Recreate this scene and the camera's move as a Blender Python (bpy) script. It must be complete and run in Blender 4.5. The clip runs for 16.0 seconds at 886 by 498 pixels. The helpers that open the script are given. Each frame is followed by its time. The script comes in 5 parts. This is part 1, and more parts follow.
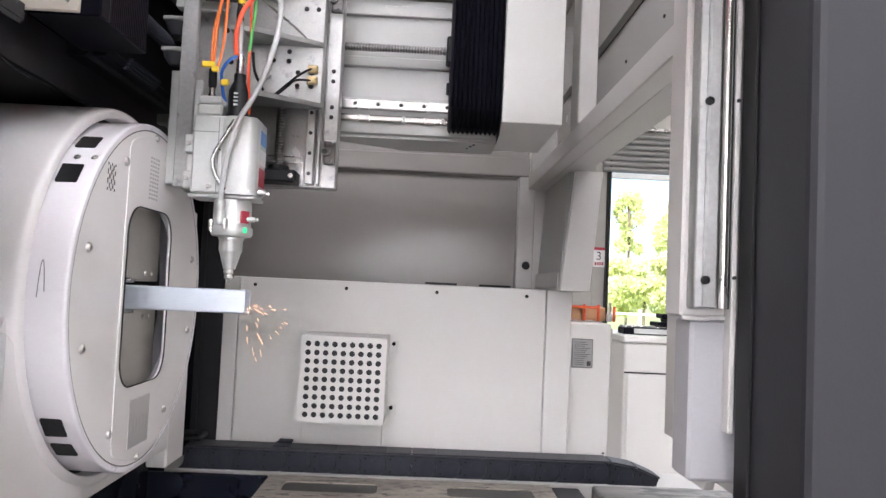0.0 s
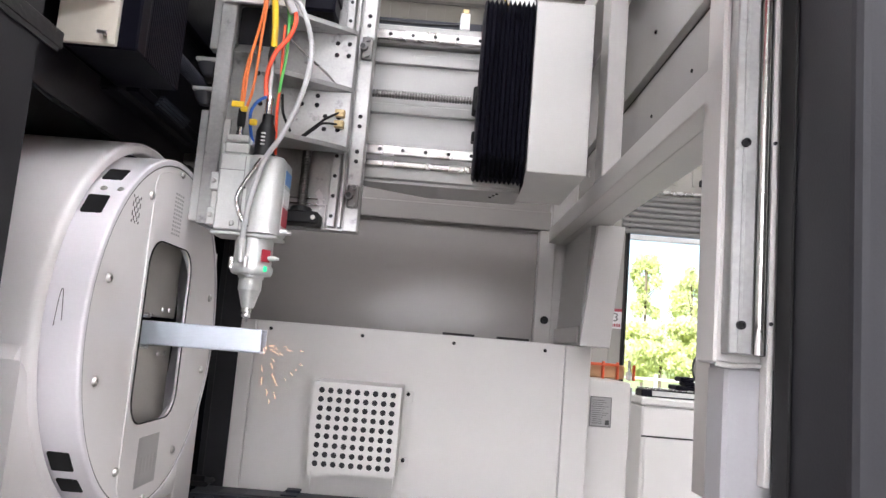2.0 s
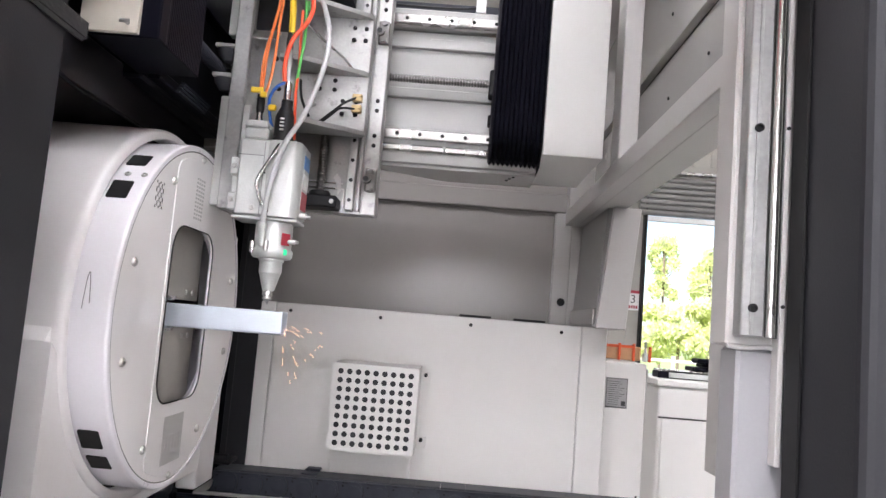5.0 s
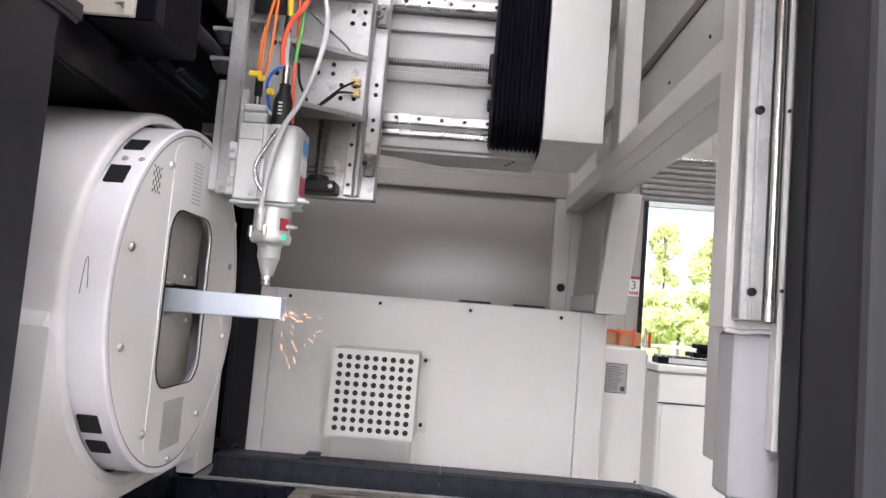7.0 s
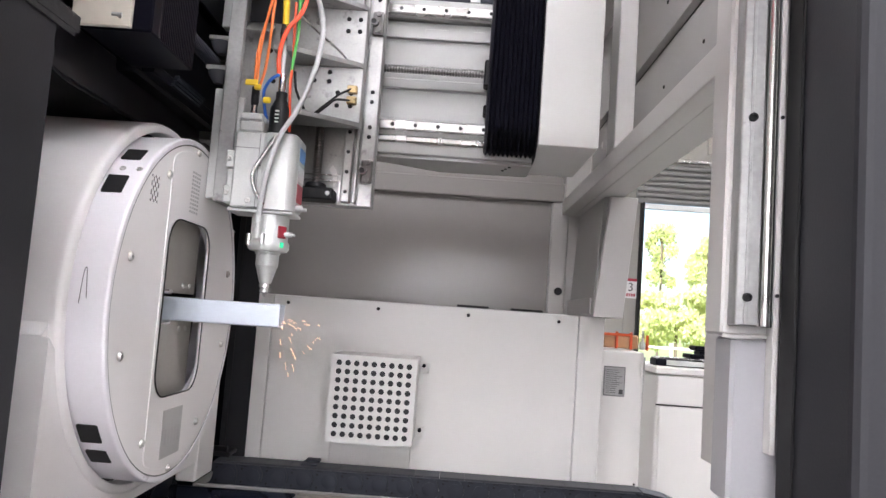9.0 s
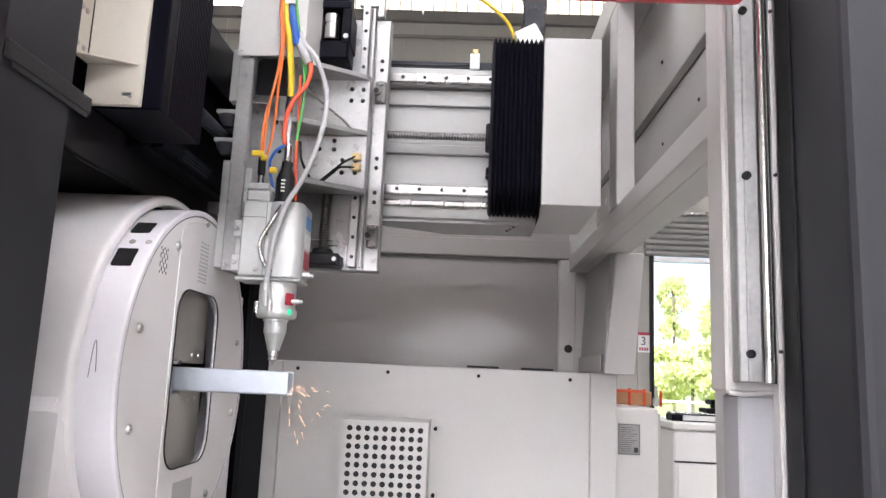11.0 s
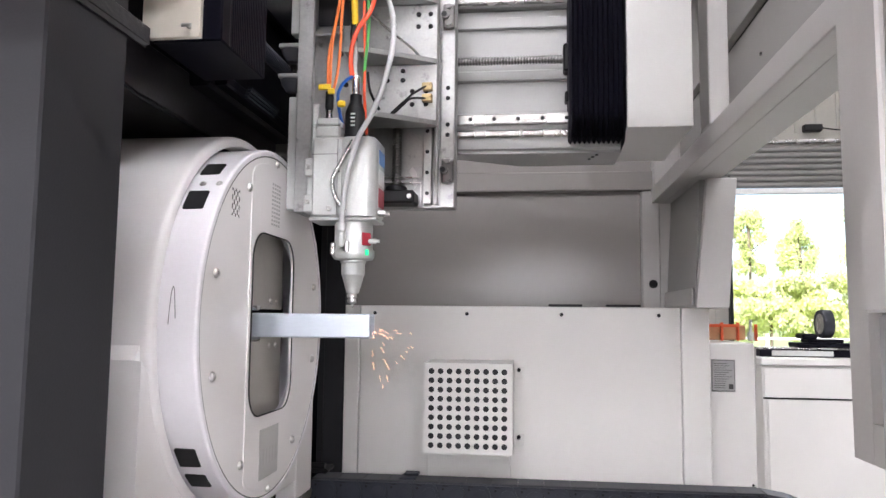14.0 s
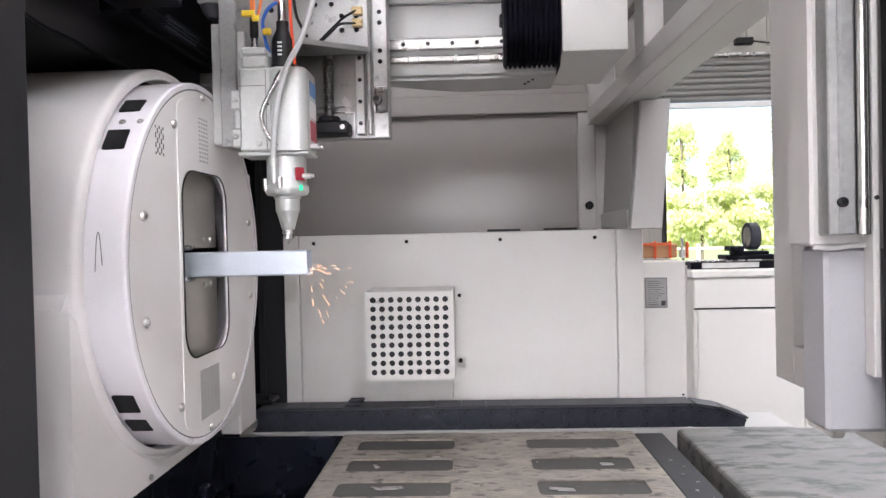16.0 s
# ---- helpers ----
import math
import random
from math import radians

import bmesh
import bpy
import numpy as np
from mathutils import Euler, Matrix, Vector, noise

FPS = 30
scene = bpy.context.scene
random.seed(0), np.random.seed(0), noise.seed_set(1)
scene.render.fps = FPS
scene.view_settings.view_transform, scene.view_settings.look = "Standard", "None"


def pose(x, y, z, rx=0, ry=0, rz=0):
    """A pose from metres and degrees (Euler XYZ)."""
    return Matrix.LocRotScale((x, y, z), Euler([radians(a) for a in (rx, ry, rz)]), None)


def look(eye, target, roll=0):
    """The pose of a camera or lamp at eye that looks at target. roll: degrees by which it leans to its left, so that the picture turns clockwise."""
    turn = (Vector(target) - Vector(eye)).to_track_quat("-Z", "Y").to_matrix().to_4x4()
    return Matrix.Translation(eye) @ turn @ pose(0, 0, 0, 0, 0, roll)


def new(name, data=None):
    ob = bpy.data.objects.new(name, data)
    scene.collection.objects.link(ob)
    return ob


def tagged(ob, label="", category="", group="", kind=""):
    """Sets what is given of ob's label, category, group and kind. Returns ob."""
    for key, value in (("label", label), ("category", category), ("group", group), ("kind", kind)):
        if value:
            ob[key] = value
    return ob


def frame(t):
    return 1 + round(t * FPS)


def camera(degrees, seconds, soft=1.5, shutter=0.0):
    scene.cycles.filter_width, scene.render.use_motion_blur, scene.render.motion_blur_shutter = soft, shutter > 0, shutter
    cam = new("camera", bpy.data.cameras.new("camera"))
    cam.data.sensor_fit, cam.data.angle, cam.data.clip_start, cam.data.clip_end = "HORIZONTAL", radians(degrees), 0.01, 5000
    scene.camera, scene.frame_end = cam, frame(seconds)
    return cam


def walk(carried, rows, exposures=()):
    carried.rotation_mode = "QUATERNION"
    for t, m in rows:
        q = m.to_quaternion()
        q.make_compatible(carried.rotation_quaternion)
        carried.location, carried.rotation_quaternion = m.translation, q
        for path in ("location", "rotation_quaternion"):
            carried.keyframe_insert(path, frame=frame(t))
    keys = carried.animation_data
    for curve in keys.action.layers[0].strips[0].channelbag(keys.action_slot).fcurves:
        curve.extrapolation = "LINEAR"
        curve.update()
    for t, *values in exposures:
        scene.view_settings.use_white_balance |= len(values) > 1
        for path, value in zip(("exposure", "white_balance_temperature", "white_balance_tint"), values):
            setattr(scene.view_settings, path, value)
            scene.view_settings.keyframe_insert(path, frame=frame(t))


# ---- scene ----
EXPOSURE, SKYLIGHT = 1.45, 10.0
cam = camera(61.5, 16.0)
PATH = [
    (0, (0.009, 0.091, 1.266), (0.061, 2.087, 1.371), 2.6),
    (0.5, (0.003, 0.102, 1.258), (0.053, 2.096, 1.408), 3.1),
    (1, (-0.001, 0.12, 1.246), (0.033, 2.11, 1.444), 3.8),
    (1.5, (-0.001, 0.118, 1.244), (0.016, 2.104, 1.479), 4.3),
    (2, (-0.002, 0.112, 1.241), (-0.001, 2.096, 1.497), 4.7),
    (2.5, (-0.003, 0.104, 1.247), (-0.019, 2.087, 1.507), 4.8),
    (3, (-0.003, 0.095, 1.248), (-0.031, 2.079, 1.501), 4.8),
    (3.5, (-0.001, 0.092, 1.246), (-0.035, 2.077, 1.487), 4.9),
    (4, (-0.003, 0.09, 1.243), (-0.039, 2.077, 1.472), 4.8),
    (6.5, (0.001, 0.096, 1.241), (-0.041, 2.089, 1.414), 4.7),
    (7, (0.002, 0.097, 1.24), (-0.038, 2.09, 1.407), 4.7),
    (7.5, (-0.001, 0.099, 1.239), (-0.038, 2.092, 1.402), 4.7),
    (8, (-0.002, 0.097, 1.243), (-0.034, 2.09, 1.403), 4.6),
    (10.5, (0.007, 0.08, 1.247), (-0.049, 2.06, 1.523), 2.9),
    (11, (0.009, 0.078, 1.252), (-0.058, 2.049, 1.583), 2.5),
    (11.5, (0.012, 0.081, 1.26), (-0.073, 2.042, 1.649), 2.3),
    (12, (0.005, 0.099, 1.243), (-0.103, 2.047, 1.68), 2.2),
    (12.5, (-0.029, 0.183, 1.219), (-0.171, 2.121, 1.693), 2.0),
    (13, (-0.035, 0.244, 1.201), (-0.231, 2.17, 1.704), 1.8),
    (13.5, (-0.027, 0.215, 1.195), (-0.277, 2.167, 1.555), 1.4),
    (14, (-0.034, 0.176, 1.236), (-0.27, 2.153, 1.421), 0.6),
    (14.5, (-0.037, 0.143, 1.251), (-0.23, 2.132, 1.325), -0.1),
    (15, (-0.038, 0.154, 1.263), (-0.179, 2.149, 1.277), -0.5),
    (15.5, (-0.038, 0.169, 1.263), (-0.139, 2.166, 1.246), -0.9),
    (16, (-0.029, 0.187, 1.264), (-0.108, 2.185, 1.231), -1.3),
]
walk(cam, [(t, look(eye, target, roll)) for t, eye, target, roll in PATH])

# ---- light ----
world = bpy.data.worlds.new("sky")
world.use_nodes = True
scene.world = world
_wn = world.node_tree
_sky = _wn.nodes.new("ShaderNodeTexSky")
_sky.sky_type, _sky.sun_disc = "NISHITA", False
_sky.sun_elevation, _sky.sun_rotation = radians(40), radians(200)
_wn.links.new(_sky.outputs[0], _wn.nodes["Background"].inputs[0])
_wn.nodes["Background"].inputs[1].default_value = 0.12
_sun = new("sun", bpy.data.lights.new("sun", "SUN"))
_sun.data.energy, _sun.data.angle, _sun.data.color = 5.0, radians(0.5), (1, 0.96, 0.9)
_sun.matrix_world = look((-5, -12, 19), (3, 9, 0))
scene.view_settings.exposure = EXPOSURE

# ---- materials ----
MATS = {}


def mat(name, color, rough=0.5, metal=0.0, var=0.08, scale=6.0, fine=90.0, bump=0.05, emit=0.0, stretch=(1, 1, 1),
        stain=None, stain_at=0.62, coat=0.0, spec=0.5):
    """A painted, metal or plastic surface: cloudy tone at two scales, fine relief and, where stain is given, worn patches of that colour."""
    if name in MATS:
        return MATS[name]
    m = bpy.data.materials.new(name)
    m.use_nodes = True
    nt = m.node_tree
    n, l = nt.nodes, nt.links
    b = n["Principled BSDF"]
    tc = n.new("ShaderNodeTexCoord")
    mp = n.new("ShaderNodeMapping")
    mp.inputs["Scale"].default_value = stretch
    l.new(tc.outputs["Object"], mp.inputs[0])
    big, small = n.new("ShaderNodeTexNoise"), n.new("ShaderNodeTexNoise")
    big.inputs["Scale"].default_value, big.inputs["Detail"].default_value = scale, 5
    small.inputs["Scale"].default_value, small.inputs["Detail"].default_value = fine, 3
    l.new(mp.outputs[0], big.inputs[0]), l.new(mp.outputs[0], small.inputs[0])
    mixn = n.new("ShaderNodeMath")
    mixn.operation = "MULTIPLY_ADD"
    l.new(small.outputs[0], mixn.inputs[0])
    mixn.inputs[1].default_value = 0.4
    l.new(big.outputs[0], mixn.inputs[2])
    ramp = n.new("ShaderNodeMapRange")
    ramp.inputs[1].default_value, ramp.inputs[2].default_value = 0.45, 0.95
    ramp.inputs[3].default_value, ramp.inputs[4].default_value = 1 - var, 1 + var * 0.5
    l.new(mixn.outputs[0], ramp.inputs[0])
    hsv = n.new("ShaderNodeHueSaturation")
    hsv.inputs["Color"].default_value = (*color, 1)
    l.new(ramp.outputs[0], hsv.inputs["Value"])
    out = hsv.outputs[0]
    if stain:
        st = n.new("ShaderNodeTexNoise")
        st.inputs["Scale"].default_value, st.inputs["Detail"].default_value = scale * 2.6, 7
        st.inputs["Roughness"].default_value = 0.65
        l.new(mp.outputs[0], st.inputs[0])
        sr = n.new("ShaderNodeMapRange")
        sr.inputs[1].default_value, sr.inputs[2].default_value = stain_at - 0.05, stain_at + 0.05
        l.new(st.outputs[0], sr.inputs[0])
        mx = n.new("ShaderNodeMix")
        mx.data_type = "RGBA"
        l.new(sr.outputs[0], mx.inputs[0]), l.new(out, mx.inputs[6])
        mx.inputs[7].default_value = (*stain, 1)
        out = mx.outputs[2]
    l.new(out, b.inputs["Base Color"])
    rr = n.new("ShaderNodeMapRange")
    rr.inputs[3].default_value, rr.inputs[4].default_value = max(rough - 0.08, 0.02), min(rough + 0.1, 1)
    l.new(big.outputs[0], rr.inputs[0]), l.new(rr.outputs[0], b.inputs["Roughness"])
    b.inputs["Metallic"].default_value = metal
    b.inputs["Coat Weight"].default_value = coat
    b.inputs["Specular IOR Level"].default_value = spec
    if bump:
        bp = n.new("ShaderNodeBump")
        bp.inputs["Strength"].default_value, bp.inputs["Distance"].default_value = bump, 0.002
        l.new(small.outputs[0], bp.inputs["Height"]), l.new(bp.outputs[0], b.inputs["Normal"])
    if emit:
        b.inputs["Emission Color"].default_value = (*color, 1)
        b.inputs["Emission Strength"].default_value = emit
    MATS[name] = m
    return m


WHITE = mat("white_powder_coat", (0.74, 0.72, 0.70), 0.42, var=0.05, scale=3, fine=260, bump=0.10)
FRAME = mat("warm_white_frame_paint", (0.54, 0.522, 0.508), 0.36, var=0.07, scale=4, fine=240, bump=0.10)
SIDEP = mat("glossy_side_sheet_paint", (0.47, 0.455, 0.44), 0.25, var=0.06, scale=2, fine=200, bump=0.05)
GROOVE = mat("grey_joint", (0.16, 0.155, 0.155), 0.6, var=0.2, bump=0.0)
COVERP = mat("satin_cover_paint", (0.56, 0.55, 0.53), 0.30, var=0.06, scale=3, fine=260, bump=0.06)
GREYP = mat("light_grey_tube_paint", (0.36, 0.355, 0.37), 0.40, var=0.07, scale=5, fine=220, bump=0.08)
# Panel white is darkened to carry the shade under the gantry.
PANEL = mat("satin_white_panel_in_shade", (0.335, 0.313, 0.300), 0.24, var=0.06, scale=2, fine=200, bump=0.05)
CREAM = mat("cream_sheet_metal_paint", (0.72, 0.67, 0.58), 0.45, var=0.05, scale=5, bump=0.08)
PEARL = mat("pearl_white_chuck_paint", (0.84, 0.815, 0.81), 0.32, var=0.04, scale=5, fine=300, bump=0.06)
DRUM = mat("lilac_white_drum_steel", (0.84, 0.815, 0.85), 0.28, metal=0.0, var=0.05, scale=6, fine=200, bump=0.04, stain=(0.66, 0.65, 0.70), stain_at=0.74)
ALU = mat("machined_aluminium", (0.41, 0.408, 0.40), 0.36, 0.7, var=0.26, scale=8, fine=150, bump=0.12, stain=(0.22, 0.22, 0.22), stain_at=0.65)
CAST = mat("cast_aluminium_head", (0.55, 0.558, 0.542), 0.42, 0.4, var=0.16, scale=14, fine=300, bump=0.22, stain=(0.40, 0.40, 0.385), stain_at=0.70)
STEEL = mat("polished_steel", (0.56, 0.55, 0.54), 0.26, 1.0, var=0.16, scale=12, fine=160, bump=0.03, stretch=(1, 1, 0.2))
BEAM = mat("grey_white_beam_paint", (0.37, 0.367, 0.355), 0.36, 0.1, var=0.07, scale=6, fine=160, bump=0.08)
JAW = mat("dull_jaw_steel", (0.44, 0.42, 0.385), 0.34, 0.45, var=0.12, scale=10, fine=140, bump=0.05)
TUBE = mat("mill_finish_square_tube", (0.62, 0.67, 0.74), 0.38, 0.65, var=0.10, scale=16, fine=200, bump=0.04, stretch=(0.3, 1, 1))
BLACK = mat("black_machine_paint", (0.0045, 0.0045, 0.009), 0.40, var=0.3, scale=5, fine=150, bump=0.08, spec=0.08)
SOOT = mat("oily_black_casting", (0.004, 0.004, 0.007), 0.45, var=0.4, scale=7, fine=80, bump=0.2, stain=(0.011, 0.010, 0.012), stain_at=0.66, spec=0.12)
BSHEET = mat("glossy_black_sheet", (0.013, 0.012, 0.015), 0.30, var=0.3, scale=6, fine=120, bump=0.08, stain=(0.026, 0.024, 0.026), stain_at=0.66, spec=0.4)
BOLT = mat("blackened_bolt", (0.012, 0.012, 0.013), 0.55, 0.0, var=0.2, bump=0.0, spec=0.2)
SCREW = mat("zinc_screw", (0.55, 0.54, 0.52), 0.3, 0.9, var=0.15, bump=0.0)
FOLD = mat("black_bellows_cloth", (0.006, 0.006, 0.012), 0.6, var=0.2, scale=20, fine=500, bump=0.2, spec=0.2)
DOOR = mat("charcoal_door_paint", (0.022, 0.022, 0.026), 0.5, var=0.14, scale=3, fine=300, bump=0.12, stain=(0.045, 0.045, 0.048), stain_at=0.78, spec=0.3)
NAVY = mat("oily_navy_tray", (0.011, 0.014, 0.026), 0.26, 0.2, var=0.4, scale=6, fine=60, bump=0.15)
CHAINM = mat("cable_chain_plastic", (0.028, 0.031, 0.042), 0.5, var=0.2, scale=20, fine=200, bump=0.1, spec=0.3)
TABLE = mat("worn_steel_table", (0.40, 0.36, 0.31), 0.38, 0.40, var=0.5, scale=13, fine=70, bump=0.16, stretch=(0.6, 1, 1), stain=(0.085, 0.080, 0.076), stain_at=0.585)
TABLE2 = mat("smeared_steel_table", (0.22, 0.21, 0.20), 0.50, 0.25, var=0.45, scale=9, fine=60, bump=0.18, stretch=(0.35, 1, 1), stain=(0.06, 0.058, 0.056), stain_at=0.55)
SLOTM = mat("slot_floor_steel", (0.075, 0.072, 0.069), 0.5, 0.3, var=0.35, scale=14, fine=90, bump=0.25, stain=(0.22, 0.20, 0.18), stain_at=0.68)
THREAD = mat("dark_threaded_steel", (0.15, 0.145, 0.14), 0.32, 0.85, var=0.2, scale=14, fine=200, bump=0.03)
SCRATCH = mat("scratched_black_bar", (0.016, 0.016, 0.018), 0.4, 0.2, var=0.3, scale=22, fine=200, bump=0.3, stretch=(1, 0.35, 1), stain=(0.22, 0.215, 0.21), stain_at=0.66)
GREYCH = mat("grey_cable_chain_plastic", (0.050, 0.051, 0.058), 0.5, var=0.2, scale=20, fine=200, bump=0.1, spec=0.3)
RED = mat("glossy_red_paint", (0.50, 0.012, 0.025), 0.28, var=0.08, scale=4, bump=0.04, coat=0.3)
RUBBER = mat("black_rubber", (0.008, 0.008, 0.009), 0.5, var=0.2, bump=0.1, spec=0.3)
SHUT = mat("galvanised_shutter", (0.22, 0.212, 0.205), 0.42, 0.5, var=0.15, scale=4, bump=0.05)
WALLM = mat("beige_hall_cladding", (0.36, 0.345, 0.31), 0.6, var=0.08, scale=1.2, fine=30, bump=0.1)
ROOFM = mat("tan_roof_sheet", (0.40, 0.37, 0.32), 0.6, var=0.1, scale=0.8, fine=20, bump=0.1)
# Floor colour is raised so it reflects fill light onto the lower parts.
CONC = mat("light_bounce_floor", (0.50, 0.49, 0.485), 0.45, var=0.15, scale=1.5, fine=40, bump=0.1)
SKYL = mat("translucent_roof_sheet", (0.94, 0.932, 1.0), 0.6, var=0.05, scale=2, bump=0.0, emit=SKYLIGHT)
BANDM = mat("yellowed_light_band", (1.0, 0.93, 0.80), 0.6, var=0.1, scale=3, bump=0.0, emit=0.9)
PLATEM = mat("grey_rating_plate", (0.42, 0.41, 0.41), 0.4, 0.3, var=0.05, bump=0.0)
INK = mat("dark_print", (0.06, 0.06, 0.06), 0.6, var=0.1, bump=0.0)
FAINT = mat("faint_grey_print", (0.50, 0.485, 0.48), 0.5, var=0.05, bump=0.0)
ORANGE = mat("orange_cable", (0.80, 0.20, 0.05), 0.4, var=0.1, bump=0.0)
ORED = mat("orange_red_hose", (0.85, 0.10, 0.04), 0.35, var=0.1, bump=0.0)
YELLOW = mat("yellow_cable", (0.80, 0.55, 0.03), 0.4, var=0.1, bump=0.0)
BLUE = mat("blue_hose", (0.02, 0.11, 0.45), 0.35, var=0.1, bump=0.0)
GREEN = mat("green_wire", (0.10, 0.42, 0.10), 0.4, var=0.1, bump=0.0)
CLEAR = mat("milky_hose", (0.48, 0.48, 0.48), 0.25, var=0.06, bump=0.0)
WTAPE = mat("white_tape", (0.75, 0.75, 0.74), 0.5, var=0.06, bump=0.05)
BRASS = mat("brass_fitting", (0.50, 0.38, 0.20), 0.35, 0.8, var=0.15, bump=0.0)
GLOW = mat("green_status_light", (0.02, 0.60, 0.25), 0.4, var=0.0, bump=0.0, emit=0.35)
SPARK = mat("glowing_spark", (1.0, 0.50, 0.28), 0.5, var=0.0, bump=0.0, emit=3.0)
TAGR = mat("red_label", (0.36, 0.02, 0.04), 0.4, var=0.1, bump=0.0)
TAGB = mat("blue_label", (0.10, 0.25, 0.55), 0.4, var=0.1, bump=0.0)
WOOD = mat("cardboard_brown", (0.50, 0.30, 0.16), 0.7, var=0.15, bump=0.1)
CRATE = mat("orange_crate_frame", (0.65, 0.10, 0.03), 0.45, var=0.1, bump=0.0)
GRASS = mat("lawn", (0.30, 0.36, 0.16), 0.8, var=0.2, scale=0.6, fine=8, bump=0.2)
# Leaf colours are lifted near white to carry the glare of strong sun.
LEAF = mat("foliage_with_sun_glare", (0.80, 0.82, 0.50), 0.55, var=0.4, scale=2, fine=9, bump=0.0)
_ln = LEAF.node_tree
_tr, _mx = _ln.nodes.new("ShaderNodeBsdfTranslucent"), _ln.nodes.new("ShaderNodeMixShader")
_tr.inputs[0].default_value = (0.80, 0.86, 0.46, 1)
_mx.inputs[0].default_value = 0.5
_ln.links.new(_ln.nodes["Principled BSDF"].outputs[0], _mx.inputs[1])
_ln.links.new(_tr.outputs[0], _mx.inputs[2])
_ln.links.new(_mx.outputs[0], _ln.nodes["Material Output"].inputs[0])
BARK = mat("grey_bark", (0.16, 0.13, 0.10), 0.8, var=0.3, bump=0.2)

# ---- building helpers ----
ORIGIN = {}


def at(m, bm):
    bm.transform(m)
    return bm


def block(x0, x1, y0, y1, z0, z1, bev=0.0, seg=1):
    bm = bmesh.new()
    bmesh.ops.create_cube(bm, size=1.0)
    bm.transform(Matrix.Translation(((x0 + x1) / 2, (y0 + y1) / 2, (z0 + z1) / 2)) @ Matrix.Diagonal((abs(x1 - x0), abs(y1 - y0), abs(z1 - z0), 1)))
    if bev:
        bmesh.ops.bevel(bm, geom=bm.edges[:], offset=bev, segments=seg, profile=0.6, affect="EDGES", clamp_overlap=True)
    return bm


TO = {"z": Matrix(), "x": Matrix.Rotation(radians(90), 4, "Y"), "y": Matrix.Rotation(radians(-90), 4, "X")}


def rod(c, r, h, axis="z", n=20, r2=None, bev=0.0):
    """A round bar centred at c along an axis, r2 its far radius."""
    bm = bmesh.new()
    bmesh.ops.create_cone(bm, cap_ends=True, segments=n, radius1=r, radius2=r if r2 is None else r2, depth=h)
    if bev:
        edges = [e for e in bm.edges if len(e.link_faces) == 2 and any(len(f.verts) > 4 for f in e.link_faces)]
        bmesh.ops.bevel(bm, geom=edges, offset=bev, segments=2, affect="EDGES")
    for f in bm.faces:
        f.smooth = len(f.verts) <= 4 and n > 4
    bm.transform(Matrix.Translation(c) @ TO[axis])
    return bm


def lathe(profile, c, axis="z", n=32):
    """A turned part: profile rows of (radius, height along the axis)."""
    bm = bmesh.new()
    rings = []
    for r, h in profile:
        rings.append([bm.verts.new((r * math.cos(2 * math.pi * k / n), r * math.sin(2 * math.pi * k / n), h)) for k in range(n)])
    for a, b in zip(rings, rings[1:]):
        for k in range(n):
            bm.faces.new((a[k], a[(k + 1) % n], b[(k + 1) % n], b[k])).smooth = True
    bm.faces.new(rings[0][::-1]), bm.faces.new(rings[-1])
    bm.transform(Matrix.Translation(c) @ TO[axis])
    bmesh.ops.recalc_face_normals(bm, faces=bm.faces[:])
    return bm


def prism(outline, axis, a, b, bev=0.0):
    """A flat outline given in the two other axes (in x, y, z order), drawn out along axis from a to b."""
    bm = bmesh.new()

    def spot(p, v):
        p = list(p)
        p.insert("xyz".index(axis), v)
        return bm.verts.new(p)

    lo, hi = [spot(p, a) for p in outline], [spot(p, b) for p in outline]
    bm.faces.new(lo), bm.faces.new(hi)
    for k in range(len(lo)):
        bm.faces.new((lo[k], lo[(k + 1) % len(lo)], hi[(k + 1) % len(lo)], hi[k]))
    bmesh.ops.recalc_face_normals(bm, faces=bm.faces[:])
    if bev:
        bmesh.ops.bevel(bm, geom=bm.edges[:], offset=bev, segments=1, affect="EDGES", clamp_overlap=True)
    return bm


def rounded(cx, cy, w, h, r, n=5):
    """The outline of a rectangle with rounded corners."""
    pts = []
    for sx, sy, a0 in ((1, 1, 0), (-1, 1, 90), (-1, -1, 180), (1, -1, 270)):
        for k in range(n + 1):
            a = radians(a0 + 90 * k / n)
            pts.append((cx + sx * (w / 2 - r) + r * math.cos(a), cy + sy * (h / 2 - r) + r * math.sin(a)))
    return pts


def join(*bms):
    out = bms[0]
    for other in bms[1:]:
        me = bpy.data.meshes.new("tmp")
        other.to_mesh(me), other.free()
        out.from_mesh(me)
        bpy.data.meshes.remove(me)
    return out


def curve_points(points, steps=6):
    """The points of a smooth curve through the given ones."""
    pts, fine = [Vector(p) for p in points], []
    for k in range(len(pts) - 1):
        p0, p1, p2, p3 = pts[max(k - 1, 0)], pts[k], pts[k + 1], pts[min(k + 2, len(pts) - 1)]
        for i in range(steps):
            u = i / steps
            fine.append(0.5 * (2 * p1 + (p2 - p0) * u + (2 * p0 - 5 * p1 + 4 * p2 - p3) * u * u + (3 * p1 - p0 - 3 * p2 + p3) * u ** 3))
    return fine + [pts[-1]]


